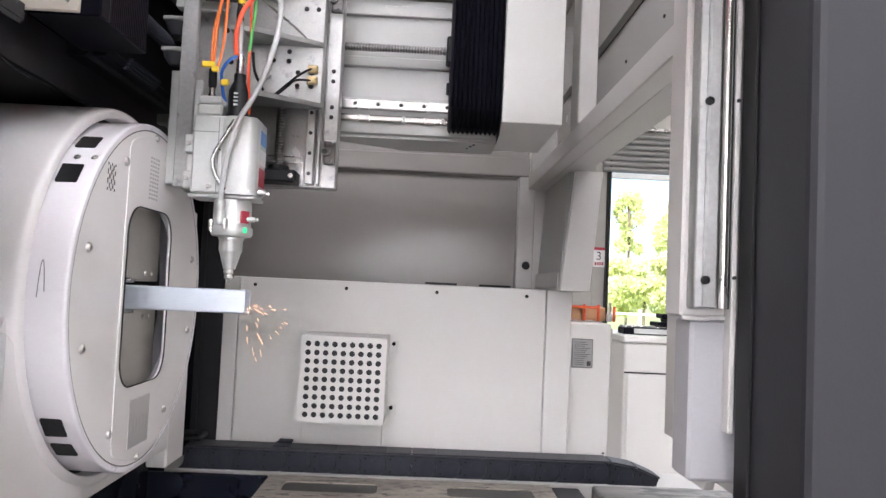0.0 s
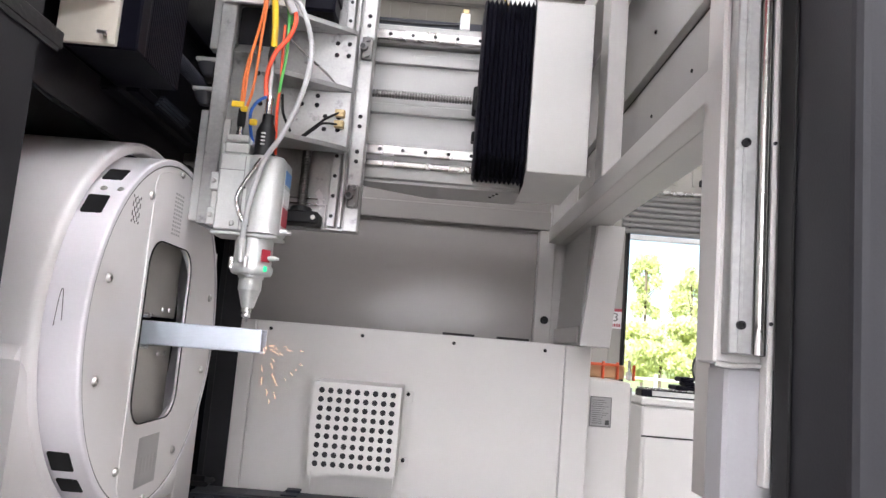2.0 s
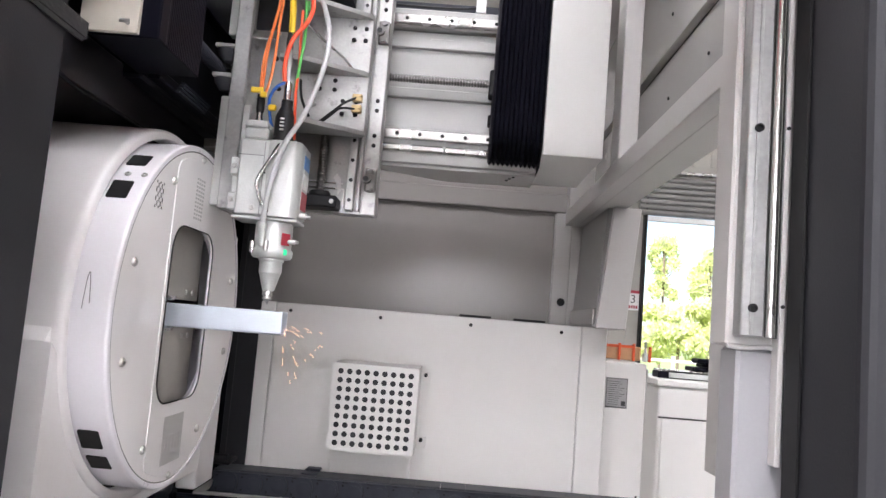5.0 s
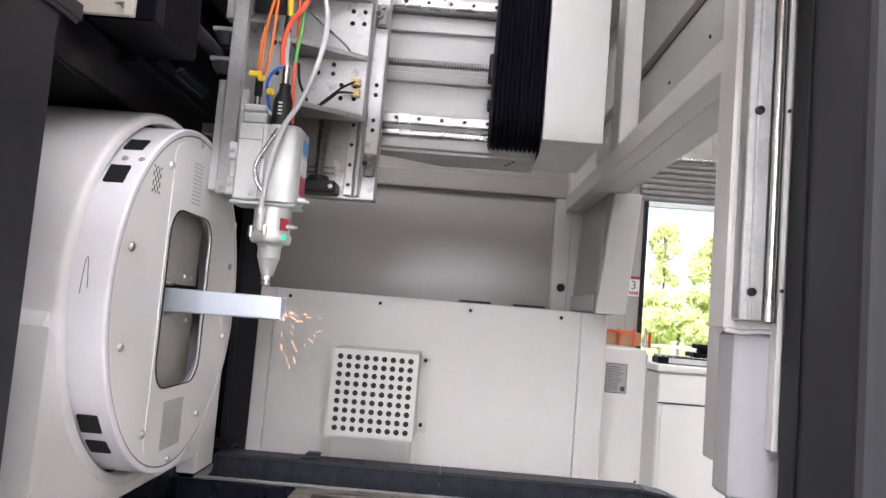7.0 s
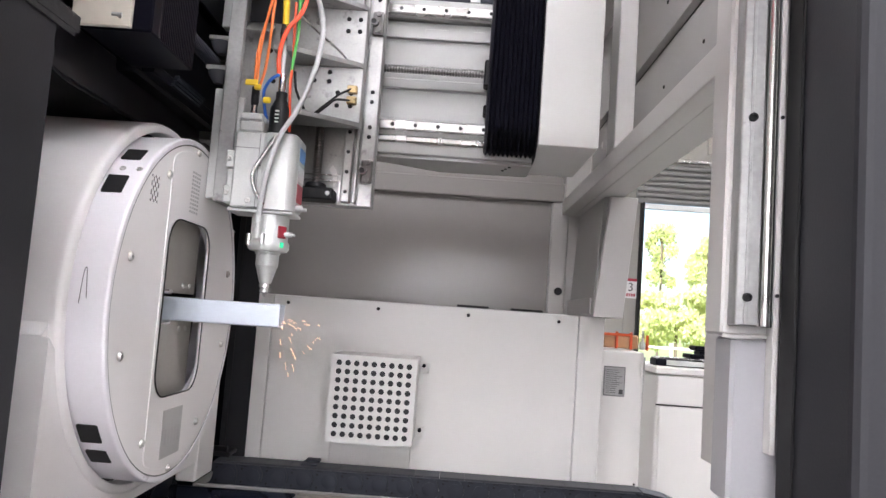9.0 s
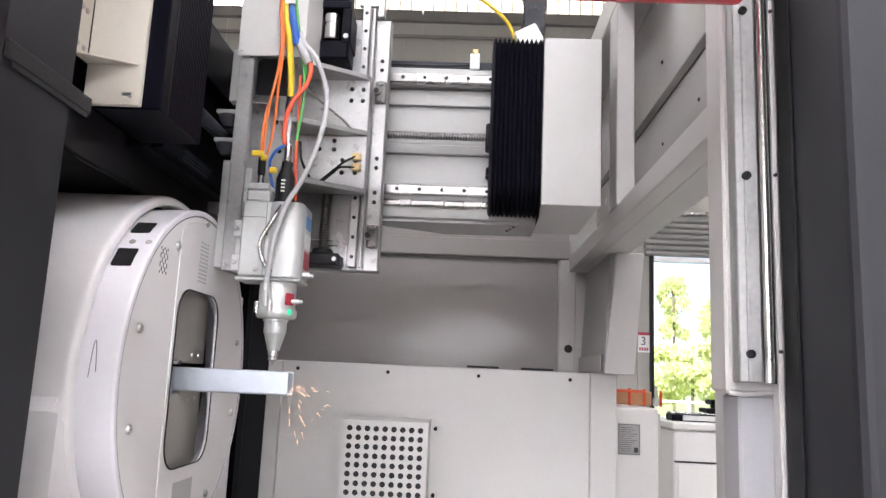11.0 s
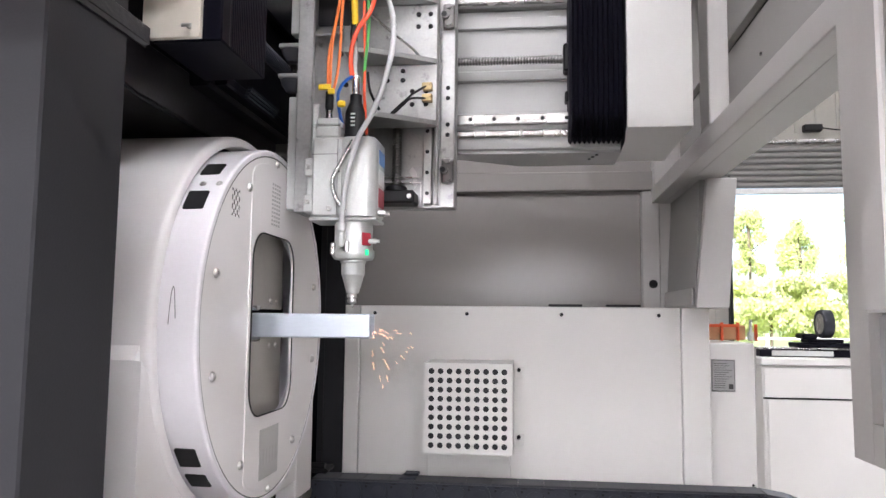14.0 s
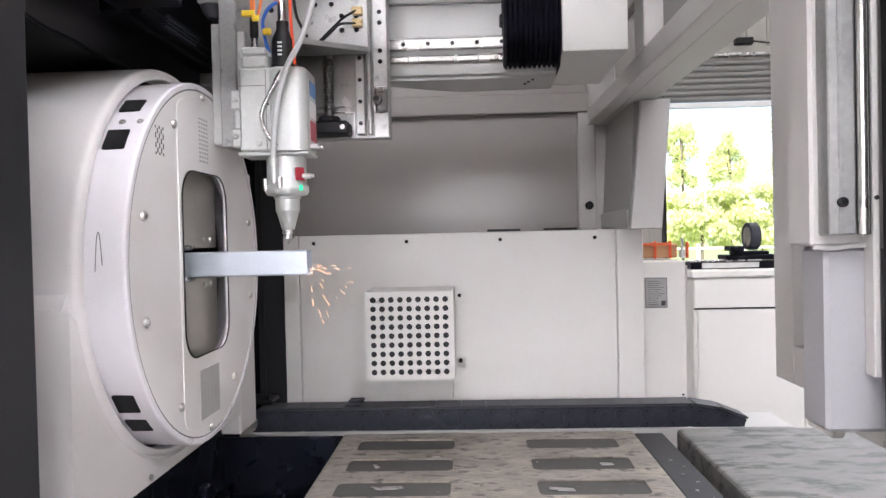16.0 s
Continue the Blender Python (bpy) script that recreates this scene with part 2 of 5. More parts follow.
def tube(points, r, n=8):
    """A hose along points, smoothed between them."""
    fine = curve_points(points)
    bm, rings = bmesh.new(), []
    side = None
    for k, p in enumerate(fine):
        d = (fine[min(k + 1, len(fine) - 1)] - fine[max(k - 1, 0)]).normalized()
        if side is None:
            side = d.orthogonal()
        side = (side - d * side.dot(d)).normalized()
        up = d.cross(side)
        rings.append([bm.verts.new(p + r * (math.cos(2 * math.pi * i / n) * side + math.sin(2 * math.pi * i / n) * up)) for i in range(n)])
    for a, b in zip(rings, rings[1:]):
        for i in range(n):
            bm.faces.new((a[i], a[(i + 1) % n], b[(i + 1) % n], b[i])).smooth = True
    bm.faces.new(rings[0][::-1]), bm.faces.new(rings[-1])
    bmesh.ops.recalc_face_normals(bm, faces=bm.faces[:])
    return bm


def grooved(c, r, h, axis, pitch, depth, n=16):
    """A threaded bar drawn as close rings."""
    prof, z = [], -h / 2
    while z < h / 2 - pitch:
        prof += [(r, z), (r, z + pitch * 0.5), (r - depth, z + pitch * 0.6), (r - depth, z + pitch * 0.9)]
        z += pitch
    return lathe(prof, c, axis, n)


def grooved_hose(points, r):
    """A corrugated hose: a core with raised rings along it."""
    pts, rings = curve_points(points, 4), []
    for a, b in zip(pts, pts[1:]):
        n = max(round((b - a).length / 0.0034), 1)
        for k in range(n):
            p, q = a.lerp(b, k / n), a.lerp(b, (k + 0.55) / n)
            rings.append(tube([p, q], r, 8))
    return join(tube(points, r * 0.82, 8), *rings)


def mesh_of(name, bm, material, smooth=True):
    for e in bm.edges:
        f = e.link_faces
        e.smooth = len(f) == 2 and f[0].smooth and f[1].smooth and e.calc_face_angle(3) < radians(46)
    me = bpy.data.meshes.new(name)
    bm.to_mesh(me), bm.free()
    me.materials.append(material)
    return me


def thing(name, label, category, base=(0, 0, 0), bm=None, material=None, group="", kind=""):
    """A top-level thing: one mesh, or an Empty at its base that carries parts."""
    if bm is not None:
        bm.transform(Matrix.Translation(-Vector(base)))
        ob = new(name, mesh_of(name, bm, material))
    else:
        ob = new(name)
        ob.empty_display_size = 0.05
    ob.location = base
    ORIGIN[ob.name] = Vector(base)
    return tagged(ob, label, category, group, kind)


def part(name, bm, material, parent, label=""):
    """A part, given in world metres, as one mesh under its thing."""
    bm.transform(Matrix.Translation(-ORIGIN[parent.name]))
    ob = new(name, mesh_of(name, bm, material))
    ob.parent = parent
    ORIGIN[ob.name] = ORIGIN[parent.name].copy()
    return tagged(ob, label)


def pieces(name, bm, material, parent, spots):
    """Alike small parts that share one mesh, built round the origin and set at each spot (a place or a pose)."""
    me = mesh_of(name, bm, material)
    for s in spots:
        ob = new(name, me)
        ob.parent = parent
        m = s if isinstance(s, Matrix) else Matrix.Translation(s)
        ob.matrix_basis = Matrix.Translation(-ORIGIN[parent.name]) @ m
        ORIGIN[ob.name] = Vector((0, 0, 0))


def screw_head(r=0.006, h=0.004, axis="y"):
    """A round head with a socket, facing back along the axis."""
    return lathe([(r * 0.9, 0), (r, -h * 0.4), (r * 0.8, -h), (r * 0.45, -h), (r * 0.4, -h * 0.5), (0.0004, -h * 0.5)], (0, 0, 0), axis, 12)

# ---- the hall ----
HX0, HX1, HY0, HY1, HZ = -7.0, 9.0, -7.0, 9.0, 6.35
thing("floor", "concrete workshop floor made pale to bounce light upward", "floor", bm=block(HX0, HX1, HY0, HY1, -0.1, 0), material=CONC, kind="structure")
thing("wall_south", "beige sheet-clad workshop wall", "wall", bm=block(HX0, HX1, HY0 - 0.15, HY0, 0, HZ), material=WALLM, kind="structure")
thing("wall_west", "beige sheet-clad workshop wall", "wall", bm=block(HX0 - 0.15, HX0, HY0, HY1 + 0.15, 0, HZ), material=WALLM, kind="structure")
thing("wall_east", "beige sheet-clad workshop wall", "wall", bm=block(HX1, HX1 + 0.15, HY0, HY1 + 0.15, 0, HZ), material=WALLM, kind="structure")
DX0, DX1, DZ = 2.22, 5.6, 2.80
north = join(block(HX0, DX0 - 0.004, HY1, HY1 + 0.15, 0, 5.82), block(DX1 + 0.004, HX1, HY1, HY1 + 0.15, 0, 5.82), block(DX0 - 0.004, DX1 + 0.004, HY1, HY1 + 0.15, DZ + 0.02, 5.82))
for k in range(70):
    x = HX0 + 0.1 + k * 0.23
    lo = DZ + 0.6 if DX0 - 0.12 < x < DX1 + 0.12 else 0.02
    join(north, block(x - 0.02, x + 0.02, HY1 - 0.022, HY1 + 0.002, lo, 5.8))
thing("wall_north", "beige ribbed sheet wall with a roller door opening", "wall", bm=north, material=WALLM, kind="structure")
# translucent band under the eaves, ribbed
band = block(HX0, HX1, HY1 + 0.03, HY1 + 0.06, 5.84, 6.10)
thing("window_1", "bright translucent corrugated light band under the eaves", "window", bm=band, material=BANDM, kind="structure")
ribs = join(block(HX0, HX1, HY1 - 0.03, HY1 + 0.02, 6.10, 6.16), block(HX0, HX1, HY1, HY1 + 0.15, 6.16, HZ))
for k in range(110):
    x = HX0 + 0.07 + k * 0.145
    join(ribs, block(x - 0.008, x + 0.008, HY1 + 0.005, HY1 + 0.035, 5.83, 6.10))
thing("trim_1", "tan ribs and purlin of the light band", "trim", bm=ribs, material=ROOFM, kind="structure")
thing("trim_2", "grey steel girt below the light band", "trim", bm=join(block(HX0, HX1, HY1 - 0.10, HY1 - 0.03, 5.66, 5.80), block(HX0, HX1, HY1 - 0.12, HY1 - 0.10, 5.42, 5.46)), material=SHUT, kind="structure")
roof = block(HX0, HX1, HY0, HY1 + 0.15, HZ, HZ + 0.1)
for k in range(11):
    y = HY1 - 0.35 - k * 1.4
    join(roof, block(HX0, HX1, y - 0.035, y + 0.035, HZ - 0.18, HZ))
thing("ceiling", "tan sheet roof on steel purlins", "ceiling", bm=roof, material=ROOFM, kind="structure")
for k, (y, w, x0, x1) in enumerate(((-4.6, 0.78, -5.0, 6.0), (-2.3, 0.70, -5.0, 6.0), (5.6, 0.32, -6.0, 8.2))):
    thing(f"window_{k + 2}", "long bright translucent roof light", "window", bm=block(x0, x1, y - w / 2, y + w / 2, HZ - 0.03, HZ - 0.004), material=SKYL, kind="structure")

thing("window_8", "bright translucent strip window high on the wall", "window", bm=block(3.2, 6.5, HY1 - 0.03, HY1 - 0.024, 3.99, 4.6), material=SKYL, kind="structure")
thing("window_9", "bright glazed section of the light band", "window", bm=block(-4.2, -2.6, HY1 + 0.022, HY1 + 0.029, 5.84, 6.10), material=SKYL, kind="structure")
# Unseen emitter added on the south wall as low fill light from the front.
thing("window_10", "added glowing strip on the south wall for low front fill light", "window", bm=block(-5.0, 5.0, HY0 + 0.004, HY0 + 0.02, 2.15, 2.7), material=SKYL, kind="structure")

# roller door
shutter = thing("door_1", "rolled-up galvanised slatted roller shutter over a wide opening", "roller door", (DX0, HY1, DZ), kind="structure")
slat = lathe([(0.036, DX0 - 0.1), (0.036, DX1 + 0.1)], (0, 0, 0), "x", 12)
pieces("slat", slat, SHUT, shutter, [(0, HY1 - 0.10, DZ - 0.02 + 0.068 * k) for k in range(7)])
part("bottom_bar", block(DX0, DX1, HY1 - 0.12, HY1 - 0.06, DZ - 0.125, DZ - 0.06, 0.012, 2), WTAPE, shutter, "pale bottom bar")
part("guide", block(DX0 - 0.028, DX0, HY1 - 0.12, HY1 + 0.02, 0.02, DZ + 0.5, 0.006), RUBBER, shutter, "dark steel guide channel")
part("guide", block(DX1, DX1 + 0.10, HY1 - 0.12, HY1 + 0.02, 0.02, DZ + 0.5, 0.006), RUBBER, shutter, "dark steel guide channel")
part("head_rail", block(DX0 - 0.12, DX1 + 0.12, HY1 - 0.14, HY1 - 0.04, DZ + 0.46, DZ + 0.49, 0.004), STEEL, shutter)
wl = thing("wall_lamp", "small grey wall lamp with a cable", "lamp", (3.2, HY1 - 0.03, 3.44), bm=join(block(3.05, 3.25, HY1 - 0.10, HY1 - 0.005, 3.40, 3.48, 0.01), tube([(3.25, HY1 - 0.03, 3.45), (3.5, HY1 - 0.03, 3.42), (4.0, HY1 - 0.03, 3.43)], 0.008)), material=RUBBER)

# wall notice with a large figure
notice = thing("wall_notice", "white and red printed notice board on the hall wall", "sign", (2.117, HY1 - 0.03, 1.7), bm=block(2.05, 2.185, HY1 - 0.035, HY1 - 0.024, 1.605, 1.84), material=WTAPE)
part("header", block(2.05, 2.185, HY1 - 0.039, HY1 - 0.0355, 1.806, 1.84), TAGR, notice, "red header band")
for k in range(4):
    part("print_bar", block(2.066 + 0.028 * k, 2.085 + 0.028 * k, HY1 - 0.039, HY1 - 0.0355, 1.625, 1.662), TAGR, notice)
_fc = bpy.data.curves.new("figure", "FONT")
_fc.body, _fc.size, _fc.extrude = "3", 0.14, 0.001
_fo = new("figure", _fc)
_fo.parent = notice
_fo.matrix_basis = Matrix.Translation((2.078 - 2.117, -0.009, 1.690 - 1.7)) @ pose(0, 0, 0, 90, 0, 0)
_fc.materials.append(INK)

# ---- outside ----
thing("ground", "sunlit pale lawn and yard outside", "ground", bm=block(-150, 150, HY1 + 0.15, 300, -0.12, -0.02), material=GRASS, kind="structure")


def leaf_crown(rx, rz, count, size, seed):
    """An uneven crown of many small leaf cards, thicker towards several lobes."""
    rng = random.Random(seed)
    lobes = [(rng.uniform(-0.55, 0.55) * rx, rng.uniform(-0.55, 0.55) * rx, rng.uniform(-0.75, 0.8) * rz, rng.uniform(0.2, 0.48)) for _ in range(18)]
    verts, faces = [], []
    for k in range(count):
        lx, ly, lz, lr = lobes[rng.randrange(18)]
        v = Vector((rng.gauss(0, 1), rng.gauss(0, 1), rng.gauss(0, 1))).normalized() * rng.random() ** 0.5
        taper = 1 - 0.6 * max(lz / rz, 0)
        c = Vector((lx * taper + v.x * lr * rx * 0.9, ly * taper + v.y * lr * rx * 0.9, lz + v.z * lr * rz * 0.8))
        turn = Euler((rng.uniform(0, 3), rng.uniform(0, 3), rng.uniform(0, 6))).to_matrix()
        s = size * rng.uniform(0.6, 1.3)
        i = len(verts)
        verts += [c + turn @ Vector(p) * s for p in ((-0.5, 0, 0), (0, -0.3, 0.08), (0.5, 0, 0), (0, 0.3, 0.08))]
        faces.append((i, i + 1, i + 2, i + 3))
    me = bpy.data.meshes.new("crown")
    me.from_pydata(verts, [], faces)
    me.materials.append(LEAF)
    return me


def tree(x, y, zc, hh, rx, seed, name="tree", label="young roadside tree with a light green crown"):
    t = thing(name, label, "tree", (x, y, -0.02), group="trees outside")
    h = zc + hh
    limbs = [tube([(x, y, 0), (x + 0.03, y, zc * 0.6), (x, y, zc + hh * 0.6)], 0.04)]
    rng = random.Random(seed)
    for k in range(7):
        a, z = rng.uniform(0, 6.3), zc + hh * rng.uniform(-0.8, 0.2)
        limbs.append(tube([(x, y, z), (x + 0.5 * rx * math.cos(a), y + 0.5 * rx * math.sin(a), z + 0.4 * hh)], 0.014, 5))
    part("trunk", join(*limbs), BARK, t)
    c = new("crown", leaf_crown(rx, hh * 1.15, 4200, 0.10, seed))
    c.parent = t
    c.location = (0, 0, zc + 0.02)
    return t


for k, (x, y, zc, hh, r) in enumerate(((6.2, 22.5, 3.50, 0.90, 0.82), (7.6, 22.5, 3.45, 0.86, 0.76), (9.4, 22.5, 3.8, 1.05, 0.98), (11.2, 23, 3.7, 0.95, 0.92), (4.6, 23, 3.6, 0.95, 0.86))):
    tree(x, y, zc, hh, r, 11 + k)
for k in range(11):
    s = thing("bush", "sunlit yellow-green shrub by the fence", "shrub", (3.0 + 0.95 * k, 19.5 + 0.5 * (k % 3), -0.02), group="bushes outside")
    c = new("foliage", leaf_crown(1.25, 0.75 + 0.10 * (k % 3), 5000, 0.12, 70 + k))
    c.parent = s
    c.location = (0, 0, 1.62)
    part("stem", tube([(3.0 + 0.95 * k, 19.5 + 0.5 * (k % 3), 0), (3.0 + 0.95 * k, 19.5 + 0.5 * (k % 3), 1.4)], 0.04), BARK, s)
fence = thing("fence", "low white rail fence along the yard", "fence", (4, 17, -0.02))
pieces("post", block(-0.03, 0.03, -0.03, 0.03, 0, 1.0), WHITE, fence, [(2 + 1.0 * k, 17.0, -0.02) for k in range(14)])
for z in (0.45, 0.85):
    part("rail", block(1.9, 15.2, 16.98, 17.02, z, z + 0.05), WHITE, fence)

# white machine bed under the roller door, with its slide and rest
bed = thing("machine_bed", "long white sheet-metal machine bed by the roller door", "machine", (1.8, 4.4, 0))
part("body", block(1.20, 5.07, 4.40, 5.03, 0.02, 0.999, 0.010), WHITE, bed)
part("top_ledge", block(1.185, 5.08, 4.375, 5.03, 1.003, 1.043, 0.007), WHITE, bed)
part("lower_door", block(1.22, 1.79, 4.390, 4.3985, 0.06, 0.822, 0.003), WHITE, bed)
part("lower_door", block(1.80, 2.60, 4.390, 4.3985, 0.06, 0.822, 0.003), WHITE, bed)
part("door_gap", block(1.20, 2.61, 4.3955, 4.3992, 0.8235, 0.832), RUBBER, bed, "dark shadow gap above the doors")
slide = thing("slide_rail", "black steel slide rail on the white machine bed", "rail", (1.8, 4.56, 1.043))
part("rail_base", block(1.22, 5.07, 4.50, 4.64, 1.043, 1.083, 0.005), BLACK, slide)
part("rail_bar", block(1.22, 5.07, 4.53, 4.61, 1.084, 1.095, 0.003), STEEL, slide)
part("side_plate", block(1.28, 1.60, 4.489, 4.4995, 1.049, 1.079, 0.002), CAST, slide, "bare aluminium cover plate")
rest = thing("ring_rest", "black ring-shaped tube rest on a sliding base", "machine", (1.58, 4.56, 1.095))
part("base", join(block(1.42, 1.72, 4.50, 4.66, 1.0955, 1.122, 0.005), block(1.48, 1.67, 4.52, 4.64, 1.123, 1.142, 0.005), block(1.45, 1.53, 4.51, 4.64, 1.143, 1.172, 0.008)), BLACK, rest)
ringm = lathe([(0.058, -0.026), (0.077, -0.026), (0.080, -0.012), (0.080, 0.026), (0.058, 0.026)], (0, 0, 0), "x", 40)
bmesh.ops.delete(ringm, geom=[f for f in ringm.faces if len(f.verts) > 6], context="FACES")
part("ring", at(pose(1.59, 4.58, 1.226, 0, 0, 3), ringm), CHAINM, rest)
part("inner_band", at(pose(1.59, 4.58, 1.226, 0, 0, 3), lathe([(0.0575, -0.024), (0.055, 0.0), (0.0575, 0.024)], (0, 0, 0), "x", 40)), STEEL, rest)
for q in range(4):
    part("jaw", at(pose(1.59, 4.58, 1.226, 0, 0, 3), at(Matrix.Rotation(radians(90 * q), 4, "X"), block(-0.022, 0.022, -0.010, 0.010, 0.036, 0.0545, 0.003))), BLACK, rest)
rest2 = thing("rail_stop", "black toothed stop block at the rail end", "machine", (2.05, 4.56, 1.095), bm=join(block(1.98, 2.12, 4.50, 4.62, 1.0955, 1.15, 0.004), *[block(1.965, 1.98, 4.51, 4.60, 1.10 + 0.022 * k, 1.11 + 0.022 * k) for k in range(4)]), material=BLACK)
crate = thing("crate", "orange-framed crate with cardboard packs on the white cabinet", "crate", (0.6, 2.9, 1.17))
part("box", block(0.56, 0.69, 2.83, 2.93, 1.172, 1.222, 0.004), WOOD, crate, "brown cardboard pack")
for x in (0.553, 0.605, 0.657, 0.70, 0.716):
    part("upright", block(x, x + 0.009, 2.815, 2.828, 1.170, 1.232 - (0.006 if x > 0.69 else 0), 0.002), CRATE, crate)
part("rim", block(0.54, 0.665, 2.812, 2.8145, 1.216, 1.226, 0.001), CRATE, crate)
bottle = thing("grease_tin", "small silver tin beside the crate", "tin", (0.695, 2.80, 1.172), bm=join(rod((0.695, 2.79, 1.187), 0.011, 0.03, n=14, bev=0.003), rod((0.695, 2.79, 1.222), 0.005, 0.04, n=10)), material=CAST)

# ---- cutting machine: enclosure ----
lower = thing("wall_inner_lower", "white powder-coated sheet panel behind the cutting area", "panel", (0, 2.57, 0.5), kind="structure")
part("sheet", block(-0.5885, 0.4255, 2.57, 2.60, 0.50, 1.276, 0.003), WHITE, lower)
part("sheet", block(-0.640, -0.5905, 2.5705, 2.60, 0.50, 1.276, 0.003), WHITE, lower)
part("sheet", block(0.4275, 0.512, 2.5705, 2.60, 0.50, 1.276, 0.003), WHITE, lower)
part("lid", block(-0.64, 0.512, 2.602, 2.96, 1.262, 1.276, 0.002), WHITE, lower)
part("side_cover", block(0.498, 0.512, 2.602, 2.96, 0.02, 1.262, 0.002), WHITE, lower)
part("plinth", block(-0.64, 0.498, 2.602, 2.66, 0.02, 1.26), WHITE, lower)
pieces("screw", screw_head(0.006, 0.004), BOLT, lower, [(-0.54 + 0.3 * k, 2.57, 1.251) for k in range(4)])
for x in (0.02, 0.20):
    part("slot_cover", block(x, x + 0.105, 2.5705, 2.60, 1.2765, 1.284, 0.001), RUBBER, lower, "black rubber strip on the panel's top edge")

upper = thing("wall_inner_upper", "satin white upper back panel of the cabin, colour darkened for shade", "panel", (0, 2.95, 1.27), kind="structure")
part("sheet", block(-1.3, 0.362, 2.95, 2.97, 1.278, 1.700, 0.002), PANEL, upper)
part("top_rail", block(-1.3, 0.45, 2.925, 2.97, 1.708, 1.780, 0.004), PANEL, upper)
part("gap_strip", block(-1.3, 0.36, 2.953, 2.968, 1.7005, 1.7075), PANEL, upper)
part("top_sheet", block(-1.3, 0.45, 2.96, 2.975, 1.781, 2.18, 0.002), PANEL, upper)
part("post", block(0.363, 0.428, 2.925, 2.965, 1.278, 1.706, 0.004), FRAME, upper)
knob = thing("round_button", "black round plug on the corner post", "button", (0.401, 2.925, 1.366), bm=lathe([(0.015, 0), (0.015, -0.004), (0.011, -0.008), (0.007, -0.007), (0.006, -0.004)], (0.401, 2.9245, 1.366), "y", 20), material=RUBBER)
thing("dark_post", "dark grey steel upright beside the white panel", "post", (-0.68, 2.6, 0.5), bm=join(block(-0.712, -0.6405, 2.58, 2.66, 0.40, 1.70, 0.004), block(-0.735, -0.713, 2.60, 2.66, 0.40, 1.70, 0.002)), material=DOOR)

# side frame
side = thing("wall_inner_side", "warm white painted side frame of the cabin with recessed panels", "frame", (0.45, 2.0, 1.2), kind="structure")
part("long_beam", block(0.400, 0.4465, 1.00, 2.985, 1.660, 1.715, 0.002), FRAME, side)
part("sill_strip", block(0.4475, 0.529, 1.00, 2.985, 1.662, 1.700, 0.0015), FRAME, side)
part("top_beam", block(0.400, 0.4995, 1.00, 2.985, 2.30, 2.40, 0.004), FRAME, side)
part("upright", block(0.400, 0.449, 2.03, 2.13, 1.7155, 2.299, 0.003), FRAME, side)
part("upright", block(0.404, 0.4990, 2.90, 2.985, 1.716, 2.299, 0.004), FRAME, side)
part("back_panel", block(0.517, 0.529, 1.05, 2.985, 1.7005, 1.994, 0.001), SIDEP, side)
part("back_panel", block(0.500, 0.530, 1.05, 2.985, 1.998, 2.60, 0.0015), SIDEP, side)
part("seam", block(0.5155, 0.5168, 1.05, 2.985, 1.986, 1.9895), BOLT, side, "dark seam under the upper sheet")
pieces("screw", screw_head(0.005, 0.003, "x"), BOLT, side, [(0.517, y, z) for y, z in ((1.692, 1.887), (1.393, 1.882), (2.00, 1.880))] + [(0.4995, y, z) for y, z in ((1.934, 2.081), (1.54, 2.06), (1.22, 2.12))])
# hanging bracket with its slanting side
part("bracket_side", prism([(0.468, 1.659), (0.4835, 1.659), (0.4600, 1.2855), (0.4475, 1.2855)], "y", 2.4625, 2.925), BEAM, side)
part("corner_filler", block(0.4285, 0.482, 2.93, 2.966, 1.278, 1.659), FRAME, side)
part("bracket_rail", block(0.440, 0.4465, 2.47, 2.92, 1.282, 1.335, 0.002), FRAME, side)
part("bracket_face", prism([(0.484, 1.6595), (0.571, 1.6595), (0.540, 1.274), (0.446, 1.274)], "y", 2.44, 2.462, 0.002), FRAME, side)
part("bracket_return", prism([(0.555, 1.6595), (0.571, 1.6595), (0.540, 1.274), (0.524, 1.274)], "y", 2.4625, 2.93), FRAME, side)
part("bracket_foot", block(0.447, 0.538, 2.4625, 2.93, 1.277, 1.284), FRAME, side)

# white cabinet with rating plate
cab = thing("control_cabinet", "white steel cabinet with a printed rating plate", "cabinet", (0.6, 2.8, 0))
part("body", block(0.530, 0.680, 2.70, 3.05, 0.02, 1.166, 0.004), WHITE, cab)
part("side_flap", prism([(2.70, 1.15), (2.78, 1.15), (2.74, 0.86)], "x", 0.681, 0.686), FRAME, cab)
plate = part("rating_plate", block(0.543, 0.618, 2.6965, 2.6995, 1.010, 1.112, 0.001), PLATEM, cab, "grey rating plate with fine dark print")
part("plate_border", join(block(0.545, 0.616, 2.6955, 2.6964, 1.109, 1.1105), block(0.545, 0.616, 2.6955, 2.6964, 1.0115, 1.013), block(0.545, 0.5462, 2.6955, 2.6964, 1.013, 1.109), block(0.6148, 0.616, 2.6955, 2.6964, 1.013, 1.109)), INK, plate)
for k in range(12):
    w = 0.040 if k == 0 else 0.055 - 0.009 * (k % 3)
    if k > 8:
        w = 0.034
    part("print_bar", block(0.552, 0.552 + w, 2.6955, 2.6964, 1.0985 - 0.0070 * k, 1.1000 - 0.0070 * k), INK, plate)
part("print_patch", block(0.597, 0.611, 2.6955, 2.6964, 1.018, 1.034), INK, plate)
part("screw", at(Matrix.Translation((0.665, 2.6995, 0.718)), screw_head(0.004, 0.003)), BOLT, cab)

